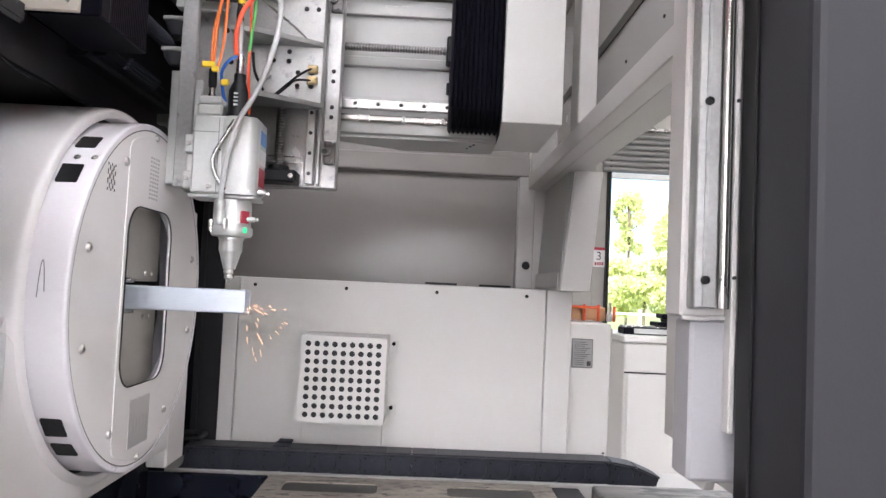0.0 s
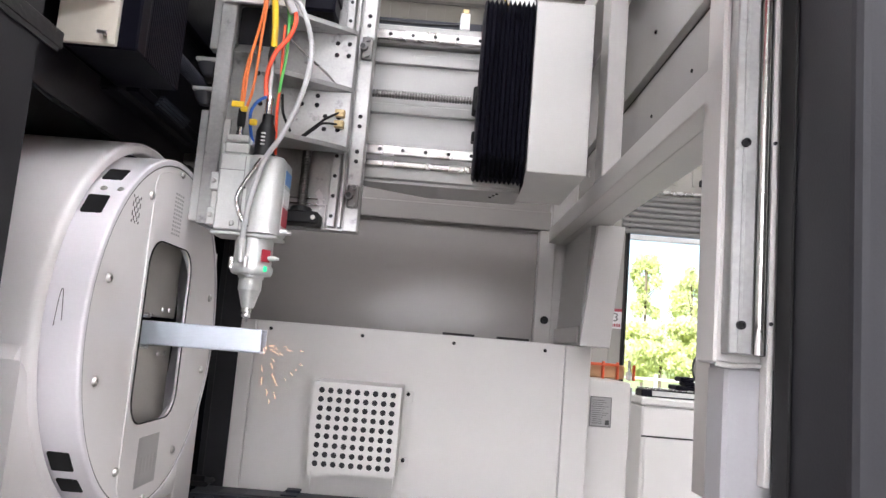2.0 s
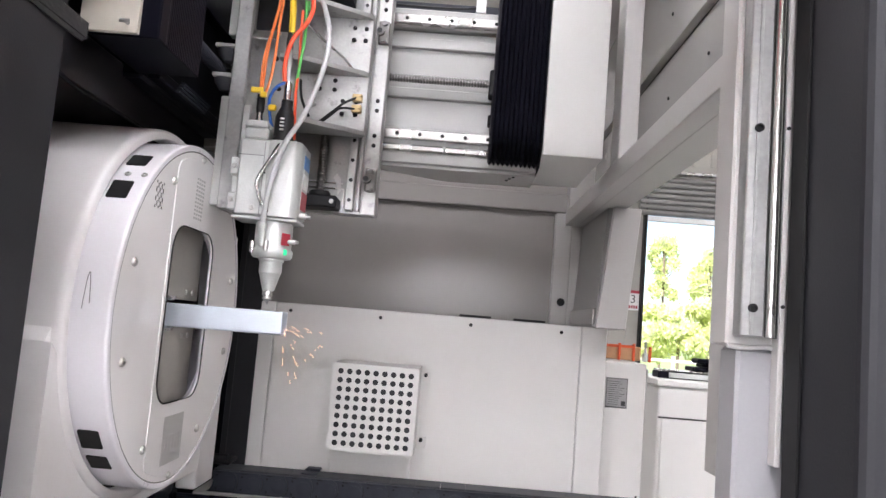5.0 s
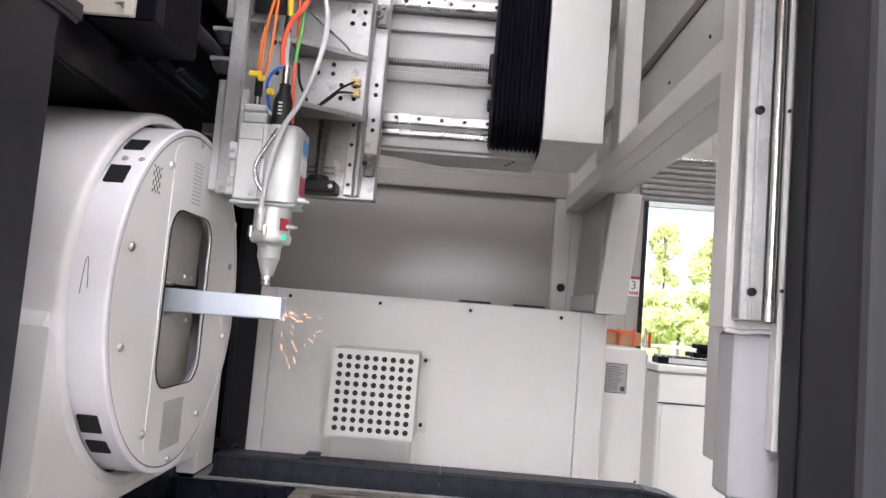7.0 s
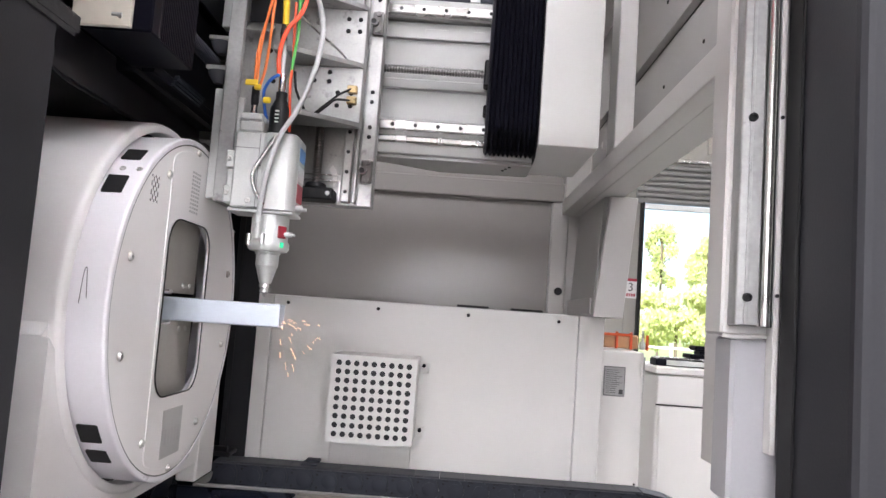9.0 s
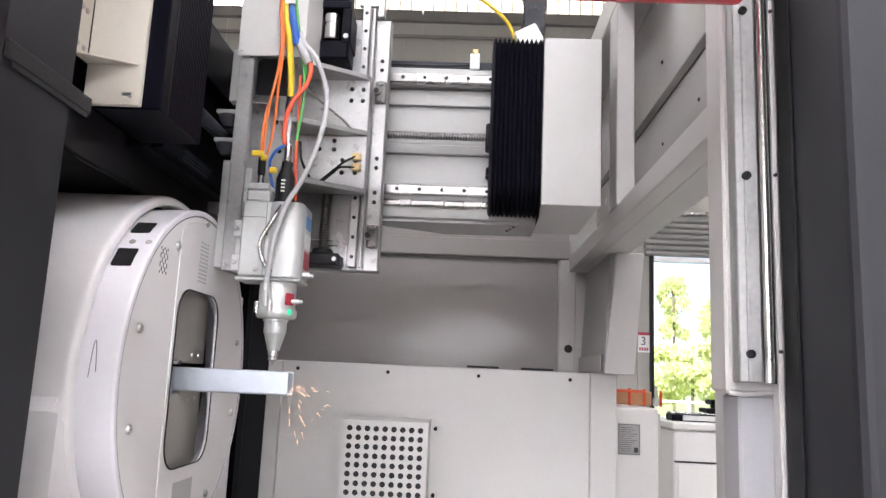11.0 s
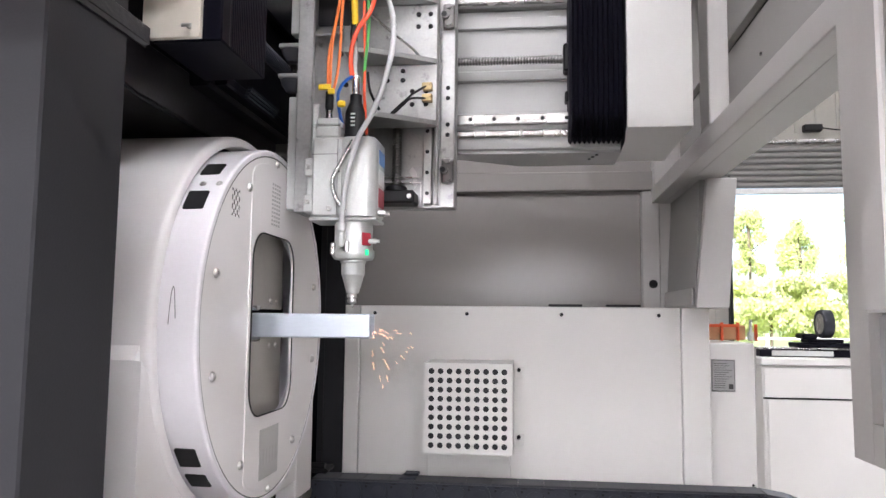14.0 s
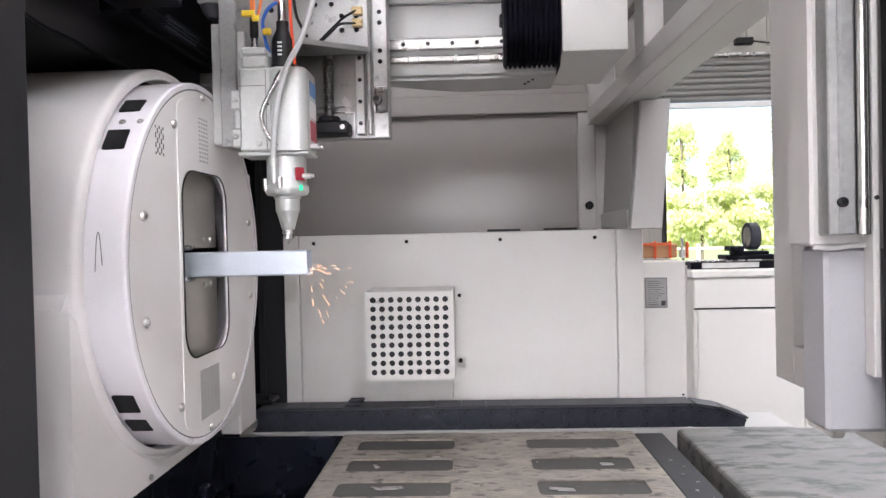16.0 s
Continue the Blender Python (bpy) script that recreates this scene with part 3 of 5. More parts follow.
# door posts and rail
post = thing("door_post", "warm white folded steel door post with a notched foot", "post", (0.42, 1.15, 1.0), kind="structure")
part("back_strip", prism([(1.207, 2.6), (1.207, 1.712), (1.268, 1.700), (1.262, 1.055), (1.203, 1.055), (1.203, 2.6)], "x", 0.3995, 0.414), FRAME, post)
part("front_strip", prism([(1.150, 2.6), (1.150, 1.010), (1.10, 1.010), (1.085, 1.03), (0.986, 1.03), (0.986, 2.6)], "x", 0.400, 0.414, 0.001), FRAME, post)
part("foot_strip", prism([(1.2028, 1.107), (1.2028, 1.055), (1.164, 1.055), (1.164, 1.010), (1.1502, 1.010), (1.1502, 1.107)], "x", 0.400, 0.414), FRAME, post)
part("cap_strip", block(0.400, 0.414, 1.1502, 1.2028, 1.657, 2.6), FRAME, post)
part("recess_back", block(0.4285, 0.436, 1.13, 1.20, 1.06, 2.6), FRAME, post)
part("tube_face", block(0.396, 0.3998, 0.9315, 1.10, 1.04, 2.6, 0.001), FRAME, post)
part("outer_face", block(0.4145, 0.50, 1.255, 1.262, 1.06, 1.659), FRAME, post)
part("rail_tube", block(0.303, 0.3955, 0.931, 0.985, 1.246, 2.6, 0.003), FRAME, post)
part("lower_tube", block(0.316, 0.3955, 0.931, 0.985, 1.062, 1.2445, 0.004), GREYP, post, "light grey painted lower tube")
part("weld_bead", tube([(0.304, 0.929, 1.246), (0.322, 0.928, 1.2445), (0.345, 0.928, 1.247), (0.372, 0.929, 1.2455)], 0.0028, 8), FRAME, post)
part("edge_strip", block(0.353, 0.3595, 0.912, 0.930, 1.12, 2.6, 0.001), FRAME, post)
drail = thing("door_rail", "bare steel linear rail bolted to the door post", "rail", (0.33, 0.91, 1.25), kind="structure")
part("rail_bar", join(block(0.309, 0.3345, 0.906, 0.9295, 1.257, 2.6, 0.0015), block(0.318, 0.322, 0.9045, 0.9065, 1.258, 2.6, 0.0005)), ALU, drail)
part("round_way", rod((0.3415, 0.908, 1.93), 0.0055, 1.345, "z", 20), STEEL, drail)
part("dark_groove", block(0.3475, 0.3525, 0.915, 0.9295, 1.257, 2.6), RUBBER, drail)
pieces("bolt", lathe([(0.0048, 0), (0.0048, -0.004), (0.003, -0.0045), (0.0028, -0.002)], (0, 0, 0), "y", 16), BOLT, drail, [(0.3205, 0.905, 1.288 + 0.2 * k) for k in range(6)])
pieces("bolt", lathe([(0.0022, 0), (0.0022, -0.002), (0.001, -0.002)], (0, 0, 0), "y", 10), BOLT, drail, [(0.3560, 0.912, 1.292 + 0.2 * k) for k in range(6)])

rdoor = thing("door_2", "charcoal painted machine front frame at the door opening", "door", (0.45, 0.8, 0), kind="structure")
part("front_cover", block(0.360, 1.4, 0.756, 0.90, 0.02, 2.6, 0.012, 3), DOOR, rdoor)
part("edge_seal", block(0.3562, 0.3597, 0.868, 0.902, 0.9, 2.6, 0.001), RUBBER, rdoor, "black rubber edge seal")
ldoor = thing("door_3", "charcoal painted machine front frame at the door opening", "door", (-0.7, 1.0, 0), kind="structure")
part("front_cover", block(-1.8, -0.570, 0.92, 1.085, 0.02, 2.6, 0.003), DOOR, ldoor)
redb = thing("door_lintel", "glossy red rounded cross bar over the door opening", "lintel", (0, 0.8, 1.65), bm=join(block(-1.2, 0.296, 0.775, 0.84, 1.657, 1.80, 0.012, 3), block(-1.2, 0.280, 0.770, 0.78, 1.669, 1.79, 0.004)), material=RED, kind="structure")

# ---- chuck ----
CX, CY, CZ, CR = -0.582, 1.697, 1.221, 0.362
chuck = thing("rotary_chuck", "large pearl-white rotary tube chuck with steel jaws in a rounded window", "chuck", (-0.8, CY, 0.3))
TURNX = Matrix.Translation((CX, CY, CZ))


FR, WIN = 0.3475, (0.252, 0.368, 0.058)   # radius of the face plate; width, height and corner of its window


def ringed(rings, lo, mid, hi, inset):
    """A flat plate between an outer and an inner outline, its edges lightly broken; thickness along x."""
    bm, edges = bmesh.new(), []
    for k, ring in enumerate(rings):
        cen = 1 - inset if k == 0 else 1 + inset
        loops = [[bm.verts.new((x, p[0] * c, p[1] * c)) for p in ring] for x, c in ((lo, 1), (mid, 1), (hi, cen))]
        m = len(ring)
        for i in range(m):
            j = (i + 1) % m
            for p, q in zip(loops, loops[1:]):
                bm.faces.new((p[i], p[j], q[j], q[i]))
            edges.append(bm.edges.get((loops[2][i], loops[2][j])))
    bmesh.ops.triangle_fill(bm, use_beauty=True, edges=edges)
    bmesh.ops.recalc_face_normals(bm, faces=bm.faces[:])
    return bm


def face_plate():
    """The round face plate, with the rounded window cut through it."""
    disc = [(FR * math.cos(radians(k * 2.5)), FR * math.sin(radians(k * 2.5))) for k in range(144)]
    return ringed((disc, rounded(0, 0, *WIN, 10)), -0.003, -0.001, 0.0005, 0.002)


def strip_plate():
    """The raised middle strip of the face: a plank with round-cornered ends that follow the rim, and the window through it."""
    half, r = 0.1365, 0.335
    corner = math.atan2(math.sqrt((r - 0.03) ** 2 - (half - 0.03) ** 2), half - 0.03)
    c = (half - 0.03, (r - 0.03) * math.sin(corner))
    quarter = [(c[0] + 0.03 * math.cos(k * corner / 6), c[1] + 0.03 * math.sin(k * corner / 6)) for k in range(7)]
    quarter += [(r * math.cos(corner + (math.pi / 2 - corner) * k / 6), r * math.sin(corner + (math.pi / 2 - corner) * k / 6)) for k in range(1, 7)]
    out = quarter + [(-x, z) for x, z in quarter[-2::-1]]
    out += [(-x, -z) for x, z in out[:]]
    return ringed((out, rounded(0, 0, *WIN, 10)), 0.0006, 0.0014, 0.0024, 0.003)


drum = lathe([(0.20, -0.110), (CR - 0.003, -0.110), (CR, 0.000), (CR, 0.004), (CR - 0.001, 0.0068), (CR - 0.0035, 0.008), (CR - 0.0045, 0.008), (CR - 0.0105, 0.008), (CR - 0.0115, 0.008), (CR - 0.0125, 0.0068), (CR - 0.0125, -0.002), (CR - 0.0140, -0.006), (0.20, -0.006)], (CX, CY, CZ), "x", 128)
drum_faces = [f for f in drum.faces if len(f.verts) > 10]
bmesh.ops.delete(drum, geom=drum_faces, context="FACES")
part("drum", drum, DRUM, chuck, "smooth lilac-white drum rim")
groove = lathe([(CR - 0.0124, 0.0069), (CR - 0.0150, 0.0070)], (CX, CY, CZ), "x", 96)
bmesh.ops.delete(groove, geom=[f for f in groove.faces if len(f.verts) > 10], context="FACES")
part("rim_groove", groove, GROOVE, chuck, "thin grey joint round the face")
FACE = TURNX @ Matrix.Translation((0.006, -0.003, 0))
part("face_plate", at(FACE, face_plate()), PEARL, chuck)
part("face_strip", at(FACE, strip_plate()), PEARL, chuck)
seal = rounded(0, 0, WIN[0] - 0.002, WIN[1] - 0.002, WIN[2], 8)
part("window_seal", at(FACE, join(*[tube([(0.0035, *p), (0.0035, *q)], 0.0016, 5) for p, q in zip(seal, seal[1:] + seal[:1])])), RUBBER, chuck)
for ang in (120, 163, 197, 240, 300, 343, 17, 60):
    a = radians(ang)
    part("face_screw", at(FACE @ Matrix.Translation((0.0006, 0.303 * math.cos(a), 0.303 * math.sin(a))), lathe([(0.0090, 0), (0.0090, 0.002), (0.0066, 0.0056), (0.0038, 0.0056), (0.0034, 0.002)], (0, 0, 0), "x", 16)), SCREW, chuck)
for s_ in (1, -1):
    part("face_screw", at(FACE @ Matrix.Translation((0.0006, 0, 0.3375 * s_)), lathe([(0.0075, 0), (0.0075, 0.002), (0.0056, 0.0050), (0.0034, 0.0050), (0.0030, 0.002)], (0, 0, 0), "x", 16)), SCREW, chuck)
# jaws behind the window
for s in (1, -1):
    jaw = part("jaw_plate", block(CX - 0.032, CX - 0.020, CY - 0.135, CY + 0.135, CZ + s * 0.030, CZ + s * 0.198, 0.002), JAW, chuck, "dull steel jaw plate")
    pieces("screw", lathe([(0.006, 0), (0.006, 0.002), (0.004, 0.004)], (0, 0, 0), "x", 12), SCREW, jaw, [(CX - 0.020, CY + dy, CZ + s * dz) for dy in (-0.095, -0.055, 0.055, 0.095) for dz in (0.048,)])
    part("jaw_roller", rod((CX - 0.026, CY - 0.05, CZ + s * 0.034), 0.007, 0.10, "y", 14), STEEL, chuck)
# Black block behind the jaws stands in for shade in the hollow chuck.
part("bore_shade", block(CX - 0.09, CX - 0.05, CY - 0.2, CY + 0.2, CZ - 0.21, CZ + 0.21), SOOT, chuck, "dark block standing in for the shade inside the chuck")
# openings in the drum rim, and small screws between them
VENT = [(128, 0), (143, 1), (219, 1), (229.5, 0)]
for ang, kind_ in VENT:
    a = radians(ang)
    m = Matrix.Translation((-0.618, CY, CZ)) @ Matrix.Rotation(a, 4, "X")
    part("drum_slot", at(m, prism(rounded(0, 0, 0.038, 0.044 if kind_ else 0.040, 0.003, 3), "y", CR - 0.008, CR + 0.0006)), RUBBER, chuck, "black opening in the drum rim")
for ang in (136.0,):
    for sx in (-0.620, -0.589):
        m = Matrix.Translation((sx, CY, CZ)) @ Matrix.Rotation(radians(ang), 4, "X")
        part("drum_screw", at(m, lathe([(0.0062, 0), (0.0062, 0.002), (0.0045, 0.004), (0.0026, 0.004), (0.0022, 0.001)], (0, CR - 0.002, 0), "y", 14)), SCREW, chuck)
# grille of slots, grey badge and faint notes on the face
grille = [prism(rounded(-0.232 + 0.0078 * (i % 5), 0.200 + 0.0085 * (i // 5) + 0.004 * (i % 2), 0.0034, 0.0052, 0.0013, 2), "x", 0.0066, 0.0072) for i in range(30)]
part("grille", at(TURNX, join(*grille)), INK, chuck, "small dark grille of slots")
badge = part("badge", at(TURNX, block(0.0085, 0.0094, -0.060, 0.050, -0.312, -0.212, 0.0004)), mat("silver_badge", (0.52, 0.51, 0.50), 0.35, 0.3, var=0.05, bump=0.0), chuck, "silver-grey badge")
part("badge_mark", at(TURNX, join(*[block(0.0095, 0.0098, -0.045 + 0.018 * i, -0.032 + 0.018 * i, -0.285, -0.252) for i in range(5)])), FAINT, badge)
part("face_print", at(TURNX, join(*[block(0.0085, 0.0087, -0.03 + 0.0135 * (i % 4), -0.021 + 0.0135 * (i % 4), 0.205 + 0.0085 * (i // 4), 0.2095 + 0.0085 * (i // 4)) for i in range(44)])), FAINT, chuck)
part("pencil_mark", at(Matrix.Translation((CX - 0.055, CY, CZ)), tube([(0.014, -0.3618, 0.0), (0.016, -0.3584, 0.05), (0.019, -0.3565, 0.062), (0.023, -0.3595, 0.04), (0.026, -0.3618, 0.01)], 0.0006, 4)), INK, chuck)

# fixed housing behind the drum
hous = thing("chuck_housing", "rounded pearl-white housing and pedestal round the chuck", "machine housing", (-0.9, CY, 0.2))
shell = lathe([(0.368, -0.06), (0.368, 0.016), (0.3690, 0.0195), (0.3715, 0.0215), (0.3725, 0.0215), (0.3825, 0.0200), (0.3840, 0.0195), (0.3880, 0.0165), (0.3898, 0.0115), (0.390, 0.005), (0.390, 0.0), (0.390, -0.85), (0.368, -0.85)], (-0.658, CY, CZ), "x", 128)
bmesh.ops.delete(shell, geom=[f for f in shell.faces if len(f.verts) > 10], context="FACES")
part("shell", shell, PEARL, hous)
part("inner_ring", lathe([(0.3675, -0.02), (0.20, -0.021)], (-0.655, CY, CZ), "x", 64), RUBBER, hous, "dark gap round the drum")
arc = [(CY + 0.386 * math.cos(radians(a)), CZ + 0.386 * math.sin(radians(a))) for a in range(192, 349, 6)]
part("pedestal_face", prism([(1.293, 0.812), (1.293, 1.164)] + arc + [(2.10, 1.15), (2.10, 0.812)], "x", -0.655, -0.643), PEARL, hous)
part("pedestal_side", block(-1.5, -0.655, 1.293, 1.32, 0.812, 1.165), PEARL, hous)
part("pedestal_slope", prism([(1.2935, 1.1655), (1.3255, 1.2125), (1.36, 1.2125), (1.36, 1.1655)], "x", -1.5, -0.655), PEARL, hous)
part("pedestal_body", block(-1.5, -0.74, 1.33, 2.25, 0.2, 0.83), NAVY, hous, "dark foot under the housing")
part("rear_flange", block(-0.70, -0.646, 2.11, 2.25, 0.757, 1.45, 0.004), PEARL, hous)
part("foot_screw", at(Matrix.Translation((-0.6395, 1.55, 0.826)), lathe([(0.006, 0), (0.006, 0.003), (0.003, 0.003)], (0, 0, 0), "x", 12)), SCREW, hous)

# tube in the chuck
tb = join(prism(rounded(CY, CZ - 0.003, 0.050, 0.050, 0.004, 4), "x", -0.85, -0.362))
top = [f for f in tb.faces if f.calc_center_median().x > -0.3625]
bmesh.ops.inset_region(tb, faces=top, thickness=0.003)
inner = [f for f in tb.faces if f.calc_center_median().x > -0.3625 and f.calc_area() > 0.0008]
ret = bmesh.ops.extrude_face_region(tb, geom=inner)
bmesh.ops.translate(tb, verts=[v for v in ret["geom"] if isinstance(v, bmesh.types.BMVert)], vec=(-0.3, 0, 0))
bmesh.ops.delete(tb, geom=inner, context="FACES")
thing("square_tube", "bluish bare metal square tube held in the chuck", "tube", (-0.6, CY, CZ), bm=tb, material=TUBE)

# ---- dark beam and drive box above the chuck ----
ybeam = thing("cross_beam", "oily black cast beam running back over the chuck", "beam", (-0.75, 1.8, 1.64), kind="structure")
part("beam", join(block(-1.4, -0.72, 1.09, 1.529, 1.714, 2.6, 0.004), block(-1.4, -0.66, 1.53, 2.94, 1.686, 2.11, 0.006)), SOOT, ybeam)
part("lower_cover", block(-1.4, -0.70, 1.09, 2.94, 1.612, 1.711, 0.003), BSHEET, ybeam, "glossy black cover sheet")
part("cover_lip", tube([(-0.697, 1.10, 1.612), (-0.7, 1.28, 1.616), (-0.699, 1.36, 1.608), (-0.702, 1.50, 1.6105), (-0.7, 1.72, 1.607), (-0.7, 2.3, 1.611), (-0.7, 2.9, 1.61)], 0.004, 6), SOOT, ybeam)
part("back_cover", block(-1.4, -0.715, 2.67, 2.70, 0.4, 1.606, 0.004), BLACK, ybeam)
part("ledge", join(block(-0.5692, -0.5655, 0.924, 1.134, 1.614, 1.638, 0.001), block(-0.5692, -0.5665, 0.94, 1.125, 1.6065, 1.6135)), SCRATCH, ybeam, "scratched dark angle bar")
part("slide_way", block(-0.6595, -0.632, 1.55, 2.9, 1.692, 1.714, 0.003), BLACK, ybeam)
part("slide_way", block(-0.6595, -0.63, 1.55, 2.9, 1.93, 1.96, 0.003), BLACK, ybeam)
for k in range(4):
    part("brush_strip", block(-0.6315, -0.622, 1.635 + 0.008 * k, 1.80 + 0.01 * k, 1.690 + 0.0085 * k, 1.6945 + 0.0085 * k), CHAINM, ybeam)
spring = thing("coiled_hose", "dark coiled spring hose behind the drive box", "hose", (-0.6, 1.6, 1.75), bm=join(grooved((-0.60, 1.70, 1.80), 0.016, 0.22, "y", 0.008, 0.004), lathe([(0.02, 0), (0.024, -0.01), (0.016, -0.014), (0.012, -0.01), (0.010, -0.016)], (-0.595, 1.575, 1.84), "y", 20)), material=CHAINM)
dbox = thing("drive_box", "black ribbed drive box with a cream sheet-metal front", "machine box", (-0.6, 1.4, 1.69))
part("body", block(-0.665, -0.542, 1.316, 1.52, 1.689, 2.5, 0.003), BLACK, dbox)
part("corner_line", block(-0.5415, -0.5405, 1.345, 1.347, 1.69, 2.5), DOOR, dbox)
pieces("rib", block(-0.0008, 0.0008, -0.0015, 0.0015, -0.4, 0.4), BLACK, dbox, [(-0.5415, 1.36 + 0.008 * k, 2.09) for k in range(20)])
front = part("front_sheet", block(-0.676, -0.575, 1.305, 1.3155, 1.692, 2.5, 0.001), CREAM, dbox, "cream painted front sheet")
part("side_wing", block(-0.6805, -0.677, 1.252, 1.3045, 1.770, 2.2, 0.001), CREAM, dbox)
part("shelf", prism([(-0.6765, 1.254), (-0.582, 1.3045), (-0.6765, 1.3045)], "z", 1.766, 1.7695), CREAM, dbox)
part("shelf", prism([(-0.6765, 1.254), (-0.582, 1.3045), (-0.6765, 1.3045)], "z", 1.932, 1.936), CREAM, dbox)
pieces("screw", lathe([(0.0055, 0), (0.0055, 0.002), (0.003, 0.004)], (0, 0, 0), "x", 12), SCREW, dbox, [(-0.6770, y, z) for y, z in ((1.268, 1.857), (1.284, 1.856), (1.266, 1.789), (1.288, 1.788))])
part("wing_screw", join(rod((-0.592, 1.300, 1.708), 0.003, 0.012, "y", 10), block(-0.602, -0.584, 1.292, 1.295, 1.705, 1.711, 0.001)), SCREW, dbox)

# ---- gantry ----
gan = thing("gantry_beam", "grey-white painted gantry beam with linear rails and ball screw", "gantry", (0, 2.1, 1.66), kind="structure")
part("beam_web", block(-1.3, 0.188, 2.062, 2.16, 1.665, 2.085, 0.003), BEAM, gan)
part("lower_step", block(-1.3, 0.188, 2.030, 2.0615, 1.660, 1.757, 0.004), BEAM, gan)
part("upper_step", block(-1.3, 0.188, 2.030, 2.0615, 2.035, 2.088, 0.004), BEAM, gan)
part("middle_rib", block(-1.3, 0.188, 2.045, 2.0615, 1.845, 1.872, 0.002), BEAM, gan)
part("upper_rib", block(-1.3, 0.188, 2.048, 2.0615, 1.985, 2.030, 0.002), BEAM, gan)
part("underside", prism([(-0.30, 2.036), (0.1875, 2.036), (0.1875, 2.19), (-0.06, 2.20), (-0.26, 2.08)], "z", 1.652, 1.6592, 0.0), BEAM, gan)
part("etched_line", join(block(-0.12, -0.06, 2.0470, 2.0479, 2.012, 2.0132), block(-0.121, -0.1198, 2.0470, 2.0479, 2.006, 2.0132), block(0.01, 0.04, 2.0470, 2.0479, 2.012, 2.0132)), FAINT, gan)
for z in (1.736, 2.052):
    rail = part("linear_rail", join(block(-0.9, 0.16, 2.012, 2.0295, z - 0.012, z + 0.012, 0.0015), block(-0.9, 0.16, 2.018, 2.0295, z - 0.0125, z + 0.0125)), STEEL, gan, "bright steel linear rail")
    pieces("rail_bolt", rod((0, 0, 0), 0.0050, 0.002, "y", 14), BOLT, rail, [(0.053 - 0.06 * k, 2.0122, z) for k in range(10)])
part("polished_edge", block(-0.9, 0.16, 2.020, 2.0295, 1.692, 1.710, 0.004), STEEL, gan)
part("ball_screw", grooved((-0.32, 2.005, 1.883), 0.0110, 0.80, "x", 0.0075, 0.0036, 16), THREAD, gan, "grooved steel ball screw")
part("screw_bearing", join(block(0.045, 0.085, 1.985, 2.03, 1.848, 1.918, 0.004), block(0.048, 0.085, 1.985, 2.02, 1.770, 1.796, 0.003)), RUBBER, gan)
part("top_track", block(-0.9, 0.22, 2.07, 2.13, 2.0885, 2.125, 0.002), CHAINM, gan)
part("track_cable", tube([(-0.8, 2.06, 2.106), (-0.4, 2.055, 2.108), (-0.1, 2.055, 2.105), (0.005, 2.055, 2.112)], 0.003, 6), RUBBER, gan)
part("sensor_block", join(block(-0.005, 0.022, 2.030, 2.06, 2.0885, 2.135, 0.002)), WTAPE, gan, "white sensor block")
part("sensor_cap", block(0.0, 0.018, 2.035, 2.055, 2.136, 2.150, 0.002), BRASS, gan)

# bellows
bel = bmesh.new()
prev, N = None, 23
for k in range(N):
    x = 0.056 + (0.1865 - 0.056) * k / (N - 1)
    d = 0.0 if k % 2 else 0.014
    y0, z0, z1, c = 1.930 + d, 1.672 + d * 0.7, 2.136 - d * 0.7, 0.045
    loop = [(y0, z0 + c), (y0, z1), (2.05, z1), (2.05, z0 - 0.002), (y0 + c, z0)]
    ring = [bel.verts.new((x, *p)) for p in loop]
    if prev:
        for i in range(5):
            bel.faces.new((prev[i], prev[(i + 1) % 5], ring[(i + 1) % 5], ring[i]))
    else:
        bel.faces.new(ring)
    prev = ring
bel.faces.new(prev)
bmesh.ops.recalc_face_normals(bel, faces=bel.faces[:])
bel_ob = thing("bellows", "black pleated bellows cover on the gantry beam", "bellows", (0.12, 2.0, 1.68))
part("pleats", bel, FOLD, bel_ob)
part("end_plate", prism([(1.926, 1.712), (1.926, 2.137), (2.05, 2.137), (2.05, 1.655), (1.965, 1.662)], "x", 0.1868, 0.1882), FOLD, bel_ob, "flat black end plate")
gbox = thing("end_cover", "plain white sheet-metal end cover on the gantry", "cover", (0.27, 2.1, 1.70))
part("shell", block(0.190, 0.341, 1.930, 2.32, 1.687, 2.139, 0.002), COVERP, gbox)
part("side_lip", block(0.1885, 0.1898, 1.940, 2.05, 1.70, 2.137), FRAME, gbox)
pieces("screw", rod((0, 0, 0), 0.004, 0.003, "z", 10), BOLT, gan, [(0.130, 2.06, 1.6512), (0.122, 2.085, 1.6512), (0.115, 2.11, 1.6512)])

# cable chain that rises behind the end cover
arc_chain = thing("cable_chain", "grey plastic cable chain curving up behind the bellows", "cable chain", (0.15, 2.3, 2.14))
link = join(block(-0.030, 0.032, -0.035, 0.035, -0.034, 0.034, 0.007), rod((0.030, 0, 0), 0.030, 0.074, "y", 18), block(-0.022, 0.020, -0.037, 0.037, -0.026, 0.026, 0.004))
spots = [Matrix.Translation((0.186, 2.26, z)) @ Matrix.Rotation(radians(-86), 4, "Y") for z in (2.300, 2.356)]
for k in range(4):
    a = radians(6 + 25 * k)
    spots.append(Matrix.Translation((0.066 + 0.124 * math.cos(a), 2.26, 2.400 + 0.122 * math.sin(a))) @ Matrix.Rotation(-(a + math.pi / 2), 4, "Y"))
for k in range(7):
    spots.append(Matrix.Translation((0.024 - 0.060 * k, 2.26, 2.526 + 0.003 * k)) @ Matrix.Rotation(radians(183), 4, "Y"))
pieces("link", link, GREYCH, arc_chain, spots)
